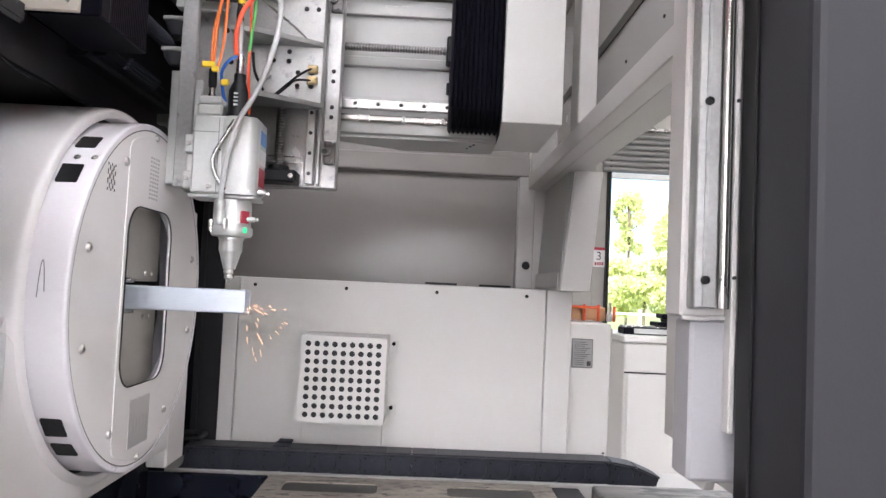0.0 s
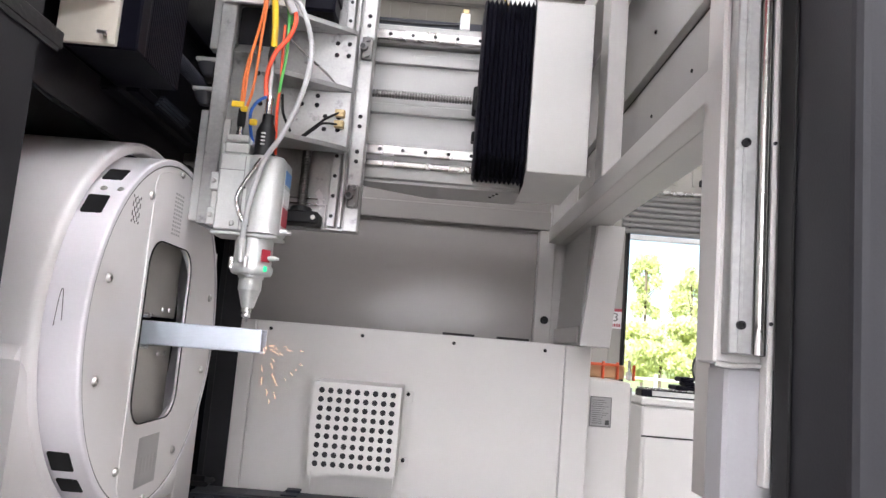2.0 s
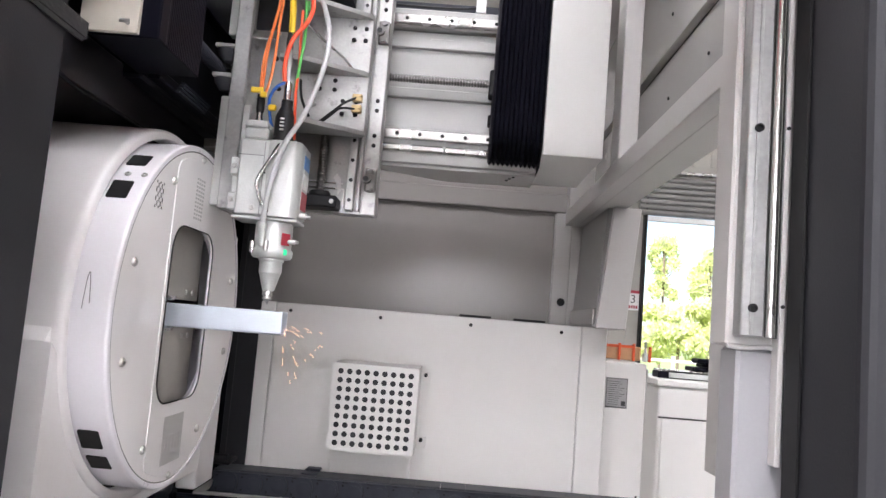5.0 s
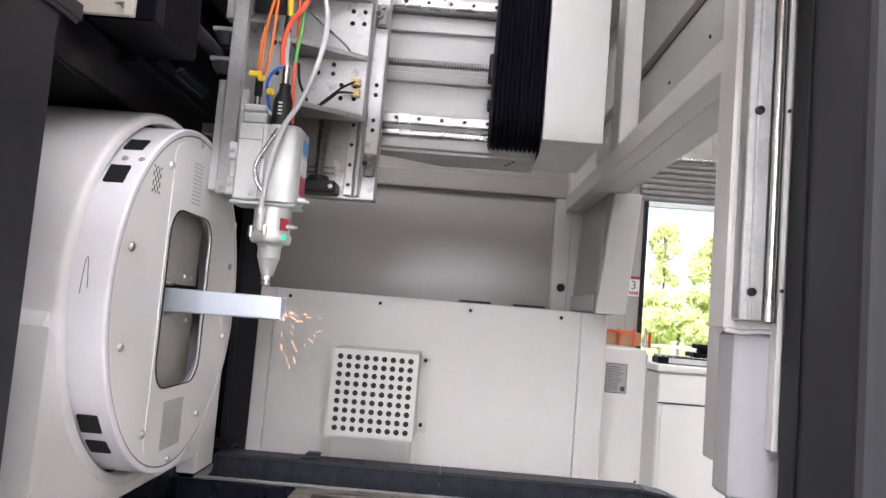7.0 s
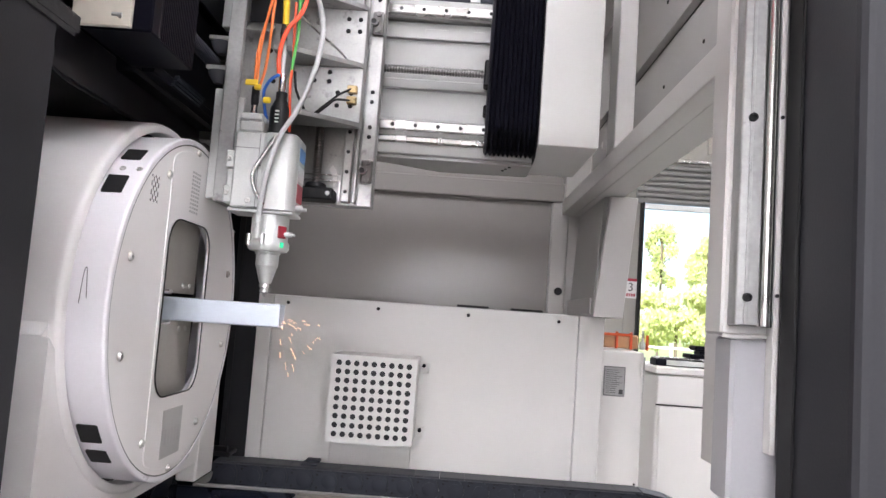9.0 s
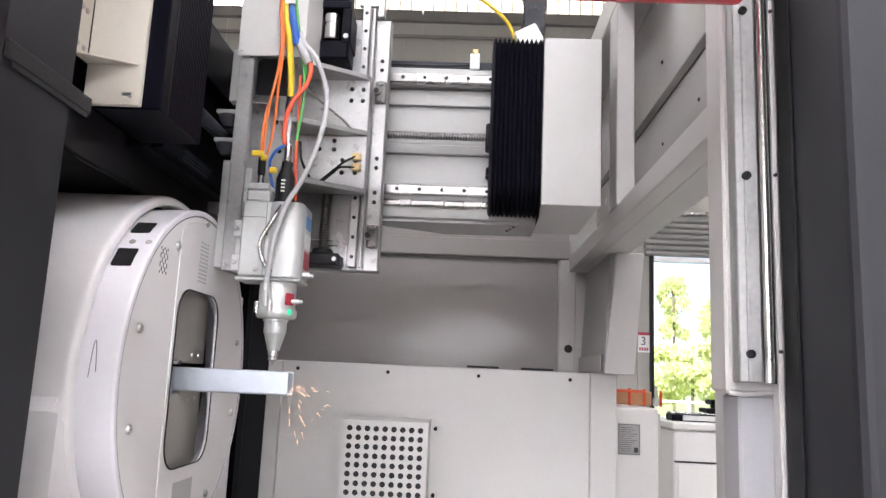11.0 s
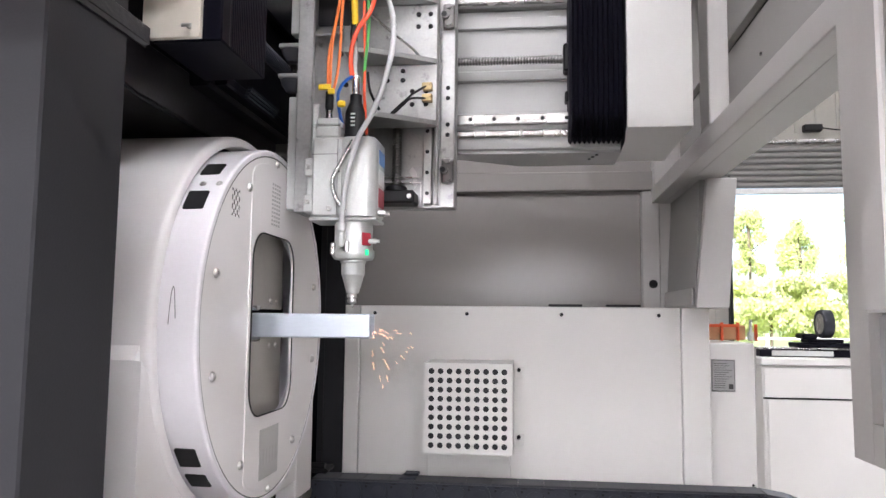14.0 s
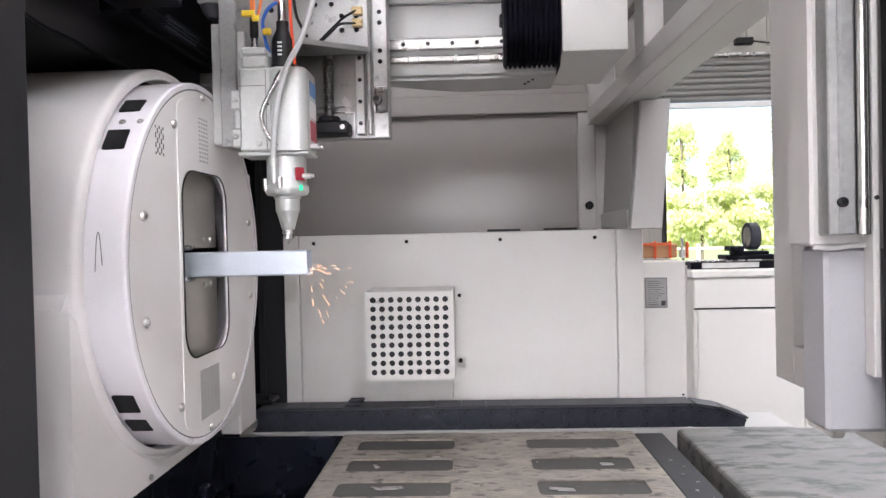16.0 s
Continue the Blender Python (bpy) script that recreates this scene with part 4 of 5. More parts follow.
pieces("pin", rod((0, 0, 0), 0.0035, 0.004, "y", 8), INK, arc_chain, [m @ Matrix.Translation((dx, -0.0385, dz)) for m in spots for dx, dz in ((0.016, 0.012), (0.016, -0.012), (0.024, 0.0))])
part("end_sleeve", at(pose(0.168, 2.205, 2.262, 0, -28, 0), block(-0.036, 0.036, -0.03, 0.03, -0.038, 0.030, 0.004)), WTAPE, arc_chain, "white end bracket")
part("end_foot", block(0.15, 0.20, 2.235, 2.285, 2.1395, 2.23, 0.004), RUBBER, arc_chain, "black foot on the end cover")
ycab = thing("yellow_cable", "yellow cable looping down to the end cover", "cable", (0.1, 2.2, 2.2), bm=tube([(-0.20, 2.23, 2.47), (-0.06, 2.21, 2.426), (0.0, 2.20, 2.398), (0.05, 2.20, 2.366), (0.10, 2.20, 2.318), (0.125, 2.205, 2.27), (0.14, 2.21, 2.235)], 0.006), material=YELLOW)
wtag = thing("paper_tag", "white paper strip hanging above the beam", "tag", (-0.13, 2.222, 2.36), bm=prism([(-0.178, 2.408), (-0.157, 2.343), (-0.110, 2.515), (-0.150, 2.525)], "y", 2.2215, 2.2245), material=WTAPE)

# ---- carriage and cutting head ----
HS = -0.028   # the carriage's rest along the beam
car = thing("carriage", "machined aluminium gantry carriage with ribs, rails and drive", "carriage", (-0.35 + HS, 1.93, 1.5))
part("carriage_plate", block(-0.545 + HS, -0.187 + HS, 1.930, 1.962, 1.497, 2.175, 0.003), ALU, car)
part("plate_edge", block(-0.224 + HS, -0.1885 + HS, 1.921, 1.9295, 1.498, 2.17, 0.002), ALU, car)
pieces("bolt", screw_head(0.0055, 0.004), BOLT, car, [(-0.206 + HS, 1.921, z) for z in (2.055, 2.03, 1.79, 1.765, 1.70, 1.675, 1.56)])
for z in (1.965, 1.585):
    part("clamp", join(block(-0.219 + HS, -0.190 + HS, 1.905, 1.9205, z - 0.030, z + 0.030, 0.006, 2), rod((-0.212 + HS, 1.900, z), 0.010, 0.012, "y", 14), rod((-0.203 + HS, 1.902, z + 0.021), 0.006, 0.01, "y", 12), rod((-0.203 + HS, 1.902, z - 0.021), 0.006, 0.01, "y", 12)), THREAD, car, "dark steel wiper clamp")
    part("clamp_dark", rod((-0.214 + HS, 1.8935, z), 0.0065, 0.002, "y", 12), BOLT, car)
zr = part("vertical_rail", join(block(-0.262 + HS, -0.242 + HS, 1.902, 1.9295, 1.505, 2.205, 0.0015), block(-0.237 + HS, -0.228 + HS, 1.912, 1.9295, 1.505, 2.20, 0.002)), ALU, car, "bright vertical linear rail")
pieces("rail_bolt", rod((0, 0, 0), 0.0048, 0.002, "y", 14), BOLT, zr, [(-0.252 + HS, 1.9022, 1.53 + 0.05 * k) for k in range(14)])
part("slide_plate", block(-0.46 + HS, -0.225 + HS, 1.870, 1.890, 1.685, 1.992, 0.003), ALU, car)
pieces("bolt", screw_head(0.0058, 0.004), BOLT, car, [(x + HS, 1.870, z) for x in (-0.272, -0.243) for z in (1.955, 1.925)] + [(x + HS, 1.870, z) for x in (-0.345, -0.308) for z in (1.818, 1.795)] + [(x + HS, 1.870, z) for x in (-0.285, -0.252) for z in (1.768, 1.736)])
for z, x0, zl in ((1.985, -0.385, 0.0), (1.838, -0.395, 0.0), (1.690, -0.377, 0.0)):
    part("rib", prism([(-0.254, 1.8695), (-0.262, 1.858), (x0, 1.780), (x0 - 0.06, 1.770), (x0 - 0.06, 1.8695)], "z", z - 0.006, z + 0.006, 0.001), ALU, car)
    if z > 1.7:
        part("weld", join(*[rod((x0 + 0.012, 1.865, z - 0.022 - 0.02 * i), 0.009 - 0.001 * i, 0.012, "y", 12, bev=0.003) for i in range(4)]), ALU, car)
part("box_wall", block(-0.432, -0.424, 1.775, 1.8695, 1.68, 2.0, 0.002), ALU, car)
part("ball_screw", grooved((-0.324 + HS, 1.895, 1.62), 0.0115, 0.20, "z", 0.0072, 0.0032), THREAD, car)
part("bearing_block", join(block(-0.368 + HS, -0.276 + HS, 1.862, 1.929, 1.502, 1.532, 0.004), rod((-0.324 + HS, 1.895, 1.538), 0.026, 0.014, "z", 24, bev=0.003)), RUBBER, car, "black screw bearing block")
pieces("bolt", screw_head(0.006, 0.004), SCREW, car, [(-0.358 + HS, 1.862, 1.517), (-0.288 + HS, 1.862, 1.517)])
part("pocket_edge", join(block(-0.375 + HS, -0.270 + HS, 1.924, 1.9295, 1.558, 1.561), block(-0.365 + HS, -0.275 + HS, 1.924, 1.9295, 1.572, 1.5745), block(-0.272 + HS, -0.2695 + HS, 1.924, 1.9295, 1.505, 1.5575)), STEEL, car)
part("chipped_paint", prism([(-0.292 + HS, 1.60), (-0.281 + HS, 1.585), (-0.279 + HS, 1.555), (-0.286 + HS, 1.545), (-0.290 + HS, 1.572), (-0.300 + HS, 1.588)], "y", 1.9285, 1.9296), FAINT, car)
MZ = -0.034
motor = part("servo_motor", join(block(-0.385 + HS, -0.290 + HS, 1.845, 1.925, 2.215 + MZ, 2.50, 0.006, 2), block(-0.388 + HS, -0.284 + HS, 1.840, 1.929, 2.195 + MZ, 2.2145 + MZ, 0.003)), BLACK, car, "black servo motor")
part("motor_mark", at(pose(-0.337 + HS, 1.8445, 2.25, 0, 45, 0), block(-0.010, 0.010, -0.0006, 0.0003, -0.010, 0.010)), WTAPE, motor)
part("coupling_housing", join(block(-0.386 + HS, -0.363 + HS, 1.838, 1.929, 2.100 + MZ, 2.1945 + MZ, 0.004), block(-0.304 + HS, -0.280 + HS, 1.838, 1.929, 2.100 + MZ, 2.1945 + MZ, 0.004), block(-0.380 + HS, -0.284 + HS, 1.842, 1.929, 2.058 + MZ, 2.110 + MZ, 0.006), block(-0.358 + HS, -0.306 + HS, 1.90, 1.929, 2.112 + MZ, 2.1945 + MZ)), BLACK, car, "black cast coupling housing")
part("coupling", join(rod((-0.334 + HS, 1.862, 2.170 + MZ), 0.0205, 0.026, "z", 28, bev=0.002), rod((-0.334 + HS, 1.862, 2.134 + MZ), 0.0205, 0.036, "z", 28, bev=0.002), rod((-0.334 + HS, 1.862, 2.154 + MZ), 0.0185, 0.008, "z", 20)), STEEL, car, "polished shaft coupling")
part("screw_end", rod((-0.334 + HS, 1.880, 2.045 + MZ), 0.012, 0.03, "z", 16), STEEL, car)
pieces("bolt", screw_head(0.007, 0.004), SCREW, car, [(-0.375 + HS, 1.838, 2.118 + MZ), (-0.292 + HS, 1.838, 2.118 + MZ)])
part("side_column", block(-0.222 + HS, -0.205 + HS, 1.90, 1.93, 2.17, 2.5, 0.002), ALU, car)
part("column_face", block(-0.275 + HS, -0.2225 + HS, 1.915, 1.929, 2.206, 2.5, 0.002), ALU, car)
# upper cover plate and bracket box
cover = part("cover_plate", block(-0.541, -0.385, 1.690, 1.694, 1.960, 2.55, 0.001), COVERP, car, "white sheet cover plate")
pieces("screw", screw_head(0.0045, 0.0035), SCREW, cover, [(-0.533, 1.690, 1.972), (-0.533, 1.690, 2.118), (-0.397, 1.690, 2.118)])
part("cover_return", block(-0.3955, -0.385, 1.6945, 1.85, 1.99, 2.55), WHITE, car)
part("bracket_back", prism([(-0.530, 1.46), (-0.43, 1.46), (-0.43, 1.905), (-0.530, 1.905)], "y", 1.80, 1.812), ALU, car)
part("bracket_top", join(block(-0.540, -0.528, 1.80, 1.812, 1.905, 2.03), block(-0.448, -0.43, 1.80, 1.812, 1.905, 2.03), block(-0.528, -0.448, 1.80, 1.812, 2.005, 2.03)), ALU, car)
part("bracket_window", prism(rounded(-0.488, 1.955, 0.080, 0.100, 0.012, 4), "y", 1.8125, 1.8135), DOOR, car, "dark opening in the bracket")
part("window_sill", prism([(1.800, 1.905), (1.800, 1.895), (1.745, 1.862), (1.745, 1.866)], "x", -0.518, -0.462), ALU, car)
part("bracket_side", block(-0.538, -0.530, 1.7135, 1.93, 1.458, 1.985, 0.002), ALU, car)
part("front_flange", join(block(-0.538, -0.504, 1.700, 1.713, 1.458, 1.9590, 0.002)), ALU, car)
part("flange_step", block(-0.5035, -0.488, 1.706, 1.716, 1.458, 1.695, 0.002), CAST, car)
part("left_rail", block(-0.572, -0.548, 1.75, 1.78, 1.47, 1.725, 0.002), CAST, car)
part("left_rail", block(-0.572, -0.548, 1.75, 1.78, 1.87, 2.0, 0.002), CAST, car)
for z in (1.836, 1.766):
    lug = part("lug", block(-0.600, -0.5385, 1.750, 1.790, z + 0.004, z + 0.014, 0.002), BEAM, car, "grey lug")
    part("lug_cone", lathe([(0.026, 0.003), (0.023, -0.008), (0.012, -0.024)], (-0.574, 1.772, z), "z", 24), GREYCH, lug, "dark cone under the lug")
pieces("bolt", rod((0, 0, 0), 0.006, 0.003, "y", 12), BOLT, car, [(-0.468, 1.799, 1.838), (-0.446, 1.799, 1.838), (-0.455, 1.799, 1.765)])
for z in (1.775, 1.748):
    part("brass_fitting", join(block(-0.288, -0.264, 1.852, 1.8695, z - 0.009, z + 0.009, 0.002), rod((-0.270, 1.850, z + 0.003), 0.004, 0.004, "y", 10)), BRASS, car, "small brass hose fitting")
part("fitting_hose", tube([(-0.275, 1.856, 1.777), (-0.304, 1.84, 1.755), (-0.326, 1.82, 1.727), (-0.355, 1.80, 1.691)], 0.0028, 6), RUBBER, car)
part("fitting_hose", tube([(-0.275, 1.856, 1.746), (-0.310, 1.84, 1.742), (-0.326, 1.82, 1.721), (-0.354, 1.80, 1.687)], 0.0028, 6), RUBBER, car)

NX, NY = -0.405, 1.70
head = thing("laser_cutting_head", "silver cast aluminium laser cutting head with conical nozzle", "cutting head", (NX, NY, 1.256))
part("body", block(-0.486, -0.372, 1.655, 1.745, 1.442, 1.608, 0.004), CAST, head)
part("shoulder", block(-0.482, -0.430, 1.660, 1.74, 1.6085, 1.634, 0.004), CAST, head)
part("shoulder_cap", join(block(-0.480, -0.432, 1.658, 1.742, 1.6345, 1.650, 0.003), block(-0.487, -0.481, 1.662, 1.680, 1.63, 1.641, 0.002), block(-0.431, -0.424, 1.662, 1.680, 1.63, 1.641, 0.002)), CAST, head)
part("foot_plate", block(-0.492, -0.350, 1.660, 1.745, 1.4340, 1.4415, 0.002), CAST, head)
barrel = prism(rounded(-0.391, 1.695, 0.080, 0.094, 0.024, 6), "z", 1.4425, 1.603)
for f in barrel.faces:
    f.smooth = abs(f.normal.z) < 0.5
part("barrel", barrel, CAST, head)
part("barrel_cap", prism(rounded(-0.391, 1.695, 0.072, 0.086, 0.020, 6), "z", 1.6032, 1.608, 0.001), CAST, head)
part("body_seam", join(block(-0.486, -0.4315, 1.6540, 1.6552, 1.5715, 1.5728), block(-0.4322, -0.4310, 1.6535, 1.6552, 1.445, 1.603)), GROOVE, head)
part("side_plate", block(-0.3715, -0.350, 1.675, 1.74, 1.4425, 1.605, 0.004), CAST, head)
part("warning_label", block(-0.3498, -0.3490, 1.680, 1.735, 1.465, 1.505), TAGR, head, "red warning label")
part("warning_label", block(-0.3498, -0.3490, 1.680, 1.735, 1.512, 1.545), WTAPE, head, "white label")
part("warning_label", block(-0.3498, -0.3490, 1.680, 1.735, 1.555, 1.585), TAGB, head, "blue label")
part("mount_lug", block(-0.506, -0.4865, 1.665, 1.70, 1.452, 1.490, 0.003), CAST, head)
part("mount_lug", block(-0.506, -0.4865, 1.665, 1.70, 1.528, 1.567, 0.003), CAST, head)
part("mount_bridge", block(-0.503, -0.4865, 1.676, 1.70, 1.490, 1.528, 0.002), CAST, head)
pieces("screw", screw_head(0.006, 0.005), SCREW, head, [(-0.497, 1.665, 1.474), (-0.497, 1.665, 1.548), (-0.447, 1.655, 1.458)])
part("dark_slot", join(block(-0.412, -0.400, 1.6535, 1.6552, 1.512, 1.520), rod((-0.428, 1.655, 1.535), 0.0022, 0.002, "y", 10)), BOLT, head)
part("fine_print", block(-0.398, -0.388, 1.6535, 1.6552, 1.512, 1.520), FAINT, head)
part("collar", lathe([(0.038, 1.4335), (0.040, 1.428), (0.040, 1.378), (0.044, 1.374), (0.044, 1.362), (0.040, 1.356), (0.027, 1.354), (0.027, 1.349)], (NX, NY, 0), "z", 40), CAST, head)
part("red_badge", at(pose(NX + 0.0325, NY - 0.0245, 1.397, 0, 0, 53), block(-0.011, 0.011, -0.002, 0.002, -0.013, 0.013, 0.001)), TAGR, head, "small red badge")
part("status_light", at(pose(NX + 0.034, NY - 0.0275, 1.369, 0, 0, 50), block(-0.004, 0.004, -0.003, 0.002, -0.006, 0.006, 0.001)), GLOW, head, "green status light")
part("side_knob", join(rod((NX + 0.044, NY - 0.018, 1.393), 0.0055, 0.020, "x", 14, bev=0.002), rod((NX + 0.054, NY - 0.018, 1.393), 0.0035, 0.010, "x", 12)), CAST, head)
part("side_knob", join(rod((-0.340, 1.672, 1.450), 0.0075, 0.016, "x", 14, bev=0.002), rod((-0.330, 1.672, 1.448), 0.004, 0.012, "x", 12)), STEEL, head)
part("side_knob", rod((-0.372, 1.652, 1.448), 0.006, 0.012, "y", 14, bev=0.002), STEEL, head)
part("clamp_screw", rod((NX - 0.038, NY - 0.024, 1.377), 0.006, 0.026, "z", 12, bev=0.002), STEEL, head)
part("clamp_screw", rod((NX - 0.004, NY - 0.044, 1.380), 0.006, 0.022, "z", 12, bev=0.002), STEEL, head)
part("air_elbow", join(rod((NX - 0.014, NY - 0.046, 1.395), 0.008, 0.034, "z", 14, bev=0.002), rod((NX - 0.014, NY - 0.048, 1.420), 0.0095, 0.018, "z", 12, bev=0.002)), CAST, head)
part("nozzle_cone", lathe([(0.0245, 1.3485), (0.0245, 1.325), (0.0235, 1.3225), (0.0225, 1.3215), (0.0145, 1.292), (0.0125, 1.286)], (NX, NY, 0), "z", 36), CAST, head)
part("nozzle_tip", lathe([(0.0110, 1.2855), (0.0122, 1.283), (0.0122, 1.277), (0.0095, 1.276), (0.0095, 1.2725), (0.0108, 1.2715), (0.0108, 1.267), (0.0030, 1.263), (0.0016, 1.256)], (NX, NY, 0), "z", 24), STEEL, head)
part("steel_hose", grooved_hose([(-0.401, 1.643, 1.588), (-0.413, 1.642, 1.567), (-0.425, 1.642, 1.545), (-0.435, 1.642, 1.525), (-0.4385, 1.642, 1.506), (-0.430, 1.642, 1.478), (-0.411, 1.645, 1.450)], 0.0048), STEEL, head, "braided steel hose")
part("hose_end", tube([(-0.396, 1.645, 1.596), (-0.408, 1.642, 1.575)], 0.0066, 12), STEEL, head)
part("fibre_plug", lathe([(0.024, 1.609), (0.024, 1.618), (0.022, 1.620), (0.022, 1.668), (0.019, 1.676), (0.0125, 1.690), (0.0125, 1.706)], (-0.404, 1.69, 0), "z", 28), RUBBER, head, "black fibre connector")
part("plug_print", join(*[block(-0.409, -0.4005, 1.6655, 1.6682, 1.634 + 0.008 * k, 1.637 + 0.008 * k) for k in range(4)]), WTAPE, head)
part("plug_sleeve", lathe([(0.0085, 1.707), (0.0085, 1.742), (0.0065, 1.748)], (-0.405, 1.69, 0), "z", 20), STEEL, head)
part("signal_plug", lathe([(0.0075, 1.674), (0.0090, 1.682), (0.0085, 1.715)], (-0.462, 1.69, 0), "z", 16), RUBBER, head)
part("plug_ring", lathe([(0.0085, 1.651), (0.0085, 1.660), (0.0070, 1.661), (0.0070, 1.674)], (-0.462, 1.69, 0), "z", 16), STEEL, head)
part("yellow_tag", join(block(-0.484, -0.456, 1.676, 1.682, 1.716, 1.729, 0.002), block(-0.462, -0.447, 1.672, 1.680, 1.706, 1.718, 0.002)), YELLOW, head, "yellow tape tag")
part("yellow_tag", block(-0.440, -0.422, 1.668, 1.676, 1.676, 1.690, 0.003), YELLOW, head, "yellow tape tag")


# cables that drop to the head
def cable(name, label, pts, r, m):
    return thing(name, label, "cable", pts[-1], bm=tube(pts, r, 10), material=m, group="cables on the cutting head")


UP = [(-0.455, 1.70, 2.45), (-0.450, 1.70, 2.25)]
cable("orange_cable", "thin orange cable running down to the cutting head", UP + [(-0.443, 1.668, 2.077), (-0.436, 1.668, 2.005), (-0.436, 1.675, 1.949), (-0.449, 1.685, 1.878), (-0.461, 1.687, 1.822), (-0.466, 1.688, 1.781), (-0.466, 1.69, 1.72)], 0.0032, ORANGE)
cable("orange_cable", "thin orange cable running down to the cutting head", [(-0.448, 1.67, 2.45), (-0.444, 1.665, 2.2), (-0.438, 1.662, 2.077), (-0.431, 1.668, 2.006), (-0.432, 1.675, 1.942), (-0.438, 1.685, 1.879), (-0.441, 1.688, 1.81), (-0.446, 1.69, 1.755), (-0.455, 1.69, 1.715)], 0.0032, ORANGE)
cable("orange_cable", "thin orange cable running down to the cutting head", [(-0.441, 1.672, 2.06), (-0.437, 1.676, 1.98), (-0.442, 1.68, 1.91), (-0.452, 1.682, 1.85), (-0.458, 1.684, 1.80), (-0.461, 1.688, 1.73)], 0.0028, ORANGE)
cable("yellow_cable", "thick yellow fibre cable running down to the head", [(-0.452, 1.672, 2.45), (-0.440, 1.668, 2.2), (-0.430, 1.665, 2.063), (-0.419, 1.672, 1.993), (-0.411, 1.68, 1.923), (-0.409, 1.69, 1.857)], 0.0072, YELLOW)
cable("black_cable", "black sleeve below the yellow fibre cable", [(-0.409, 1.69, 1.862), (-0.412, 1.69, 1.842), (-0.411, 1.69, 1.825)], 0.0078, RUBBER)
cable("clear_sleeve", "milky sleeve over the fibre above its plug", [(-0.411, 1.69, 1.826), (-0.408, 1.69, 1.799), (-0.408, 1.69, 1.765), (-0.405, 1.69, 1.745)], 0.0055, CLEAR)
cable("black_cable", "thin dark cable behind the yellow fibre cable", [(-0.434, 1.70, 2.06), (-0.432, 1.70, 2.002), (-0.423, 1.70, 1.917), (-0.417, 1.70, 1.855)], 0.0035, RUBBER)
cable("blue_hose", "blue air hose in the cable bundle", [(-0.432, 1.68, 2.12), (-0.418, 1.672, 2.055), (-0.407, 1.675, 2.012), (-0.401, 1.68, 1.985)], 0.0095, BLUE)
cable("blue_hose", "thin blue hose looping to the signal plug", [(-0.409, 1.672, 1.741), (-0.420, 1.668, 1.733), (-0.432, 1.67, 1.720), (-0.440, 1.675, 1.700), (-0.436, 1.68, 1.665), (-0.430, 1.685, 1.64)], 0.0036, BLUE)
cable("red_hose", "orange-red hose in the cable bundle", [(-0.376, 1.69, 1.955), (-0.368, 1.685, 1.938), (-0.366, 1.68, 1.912), (-0.376, 1.675, 1.879), (-0.398, 1.672, 1.846), (-0.410, 1.672, 1.811), (-0.414, 1.676, 1.776), (-0.411, 1.678, 1.745)], 0.0052, ORED)
cable("red_hose", "thin red hose beside the fibre plug", [(-0.394, 1.705, 1.92), (-0.391, 1.70, 1.844), (-0.387, 1.695, 1.788), (-0.386, 1.685, 1.72), (-0.380, 1.69, 1.62)], 0.0032, ORED)
cable("green_wire", "green earth wire in the cable bundle", [(-0.436, 1.70, 2.45), (-0.422, 1.69, 2.2), (-0.408, 1.682, 2.062), (-0.395, 1.69, 1.997), (-0.384, 1.695, 1.926), (-0.381, 1.695, 1.857), (-0.385, 1.69, 1.787), (-0.389, 1.69, 1.733)], 0.0034, GREEN)
cable("green_wire", "second green wire in the cable bundle", [(-0.402, 1.695, 2.06), (-0.388, 1.698, 1.99), (-0.378, 1.70, 1.92)], 0.003, GREEN)
cable("milky_hose", "milky plastic air hose sweeping down to the nozzle collar", [(-0.398, 1.69, 2.02), (-0.383, 1.682, 1.987), (-0.357, 1.68, 1.957), (-0.335, 1.68, 1.907), (-0.323, 1.675, 1.857), (-0.324, 1.668, 1.794), (-0.338, 1.655, 1.719), (-0.358, 1.640, 1.652), (-0.384, 1.630, 1.598), (-0.402, 1.630, 1.533), (-0.413, 1.638, 1.475), (-0.419, 1.650, 1.427)], 0.0058, CLEAR)
cable("milky_hose", "clear sleeve below the tape wrap", [(-0.404, 1.682, 2.00), (-0.395, 1.682, 1.986), (-0.381, 1.684, 1.959), (-0.372, 1.688, 1.943)], 0.0105, CLEAR)
cable("black_cable", "thin grey cable clipped to the carriage rib", [(-0.390, 1.71, 1.90), (-0.380, 1.72, 1.893), (-0.348, 1.767, 1.875), (-0.313, 1.813, 1.858), (-0.296, 1.85, 1.848)], 0.0028, STEEL)
cable("black_cable", "black cable behind the head", [(-0.382, 1.70, 1.76), (-0.378, 1.71, 1.72), (-0.362, 1.73, 1.685)], 0.003, RUBBER)
thing("tape_wrap", "white tape wrapped round the cable bundle", "tape", (-0.43, 1.675, 2.12), bm=tube([(-0.438, 1.676, 2.155), (-0.432, 1.674, 2.11), (-0.425, 1.673, 2.075)], 0.016, 14), material=WTAPE)

# ---- table, chain and boxes ----
tab = thing("cutting_table", "worn stained steel table plate with long drain slots", "table", (0, 1.6, 0.70), kind="structure")
xs, slots_y = [(-0.351, -0.089), (0.106, 0.350)], [2.200, 2.021, 1.846, 1.671, 1.496, 1.321]


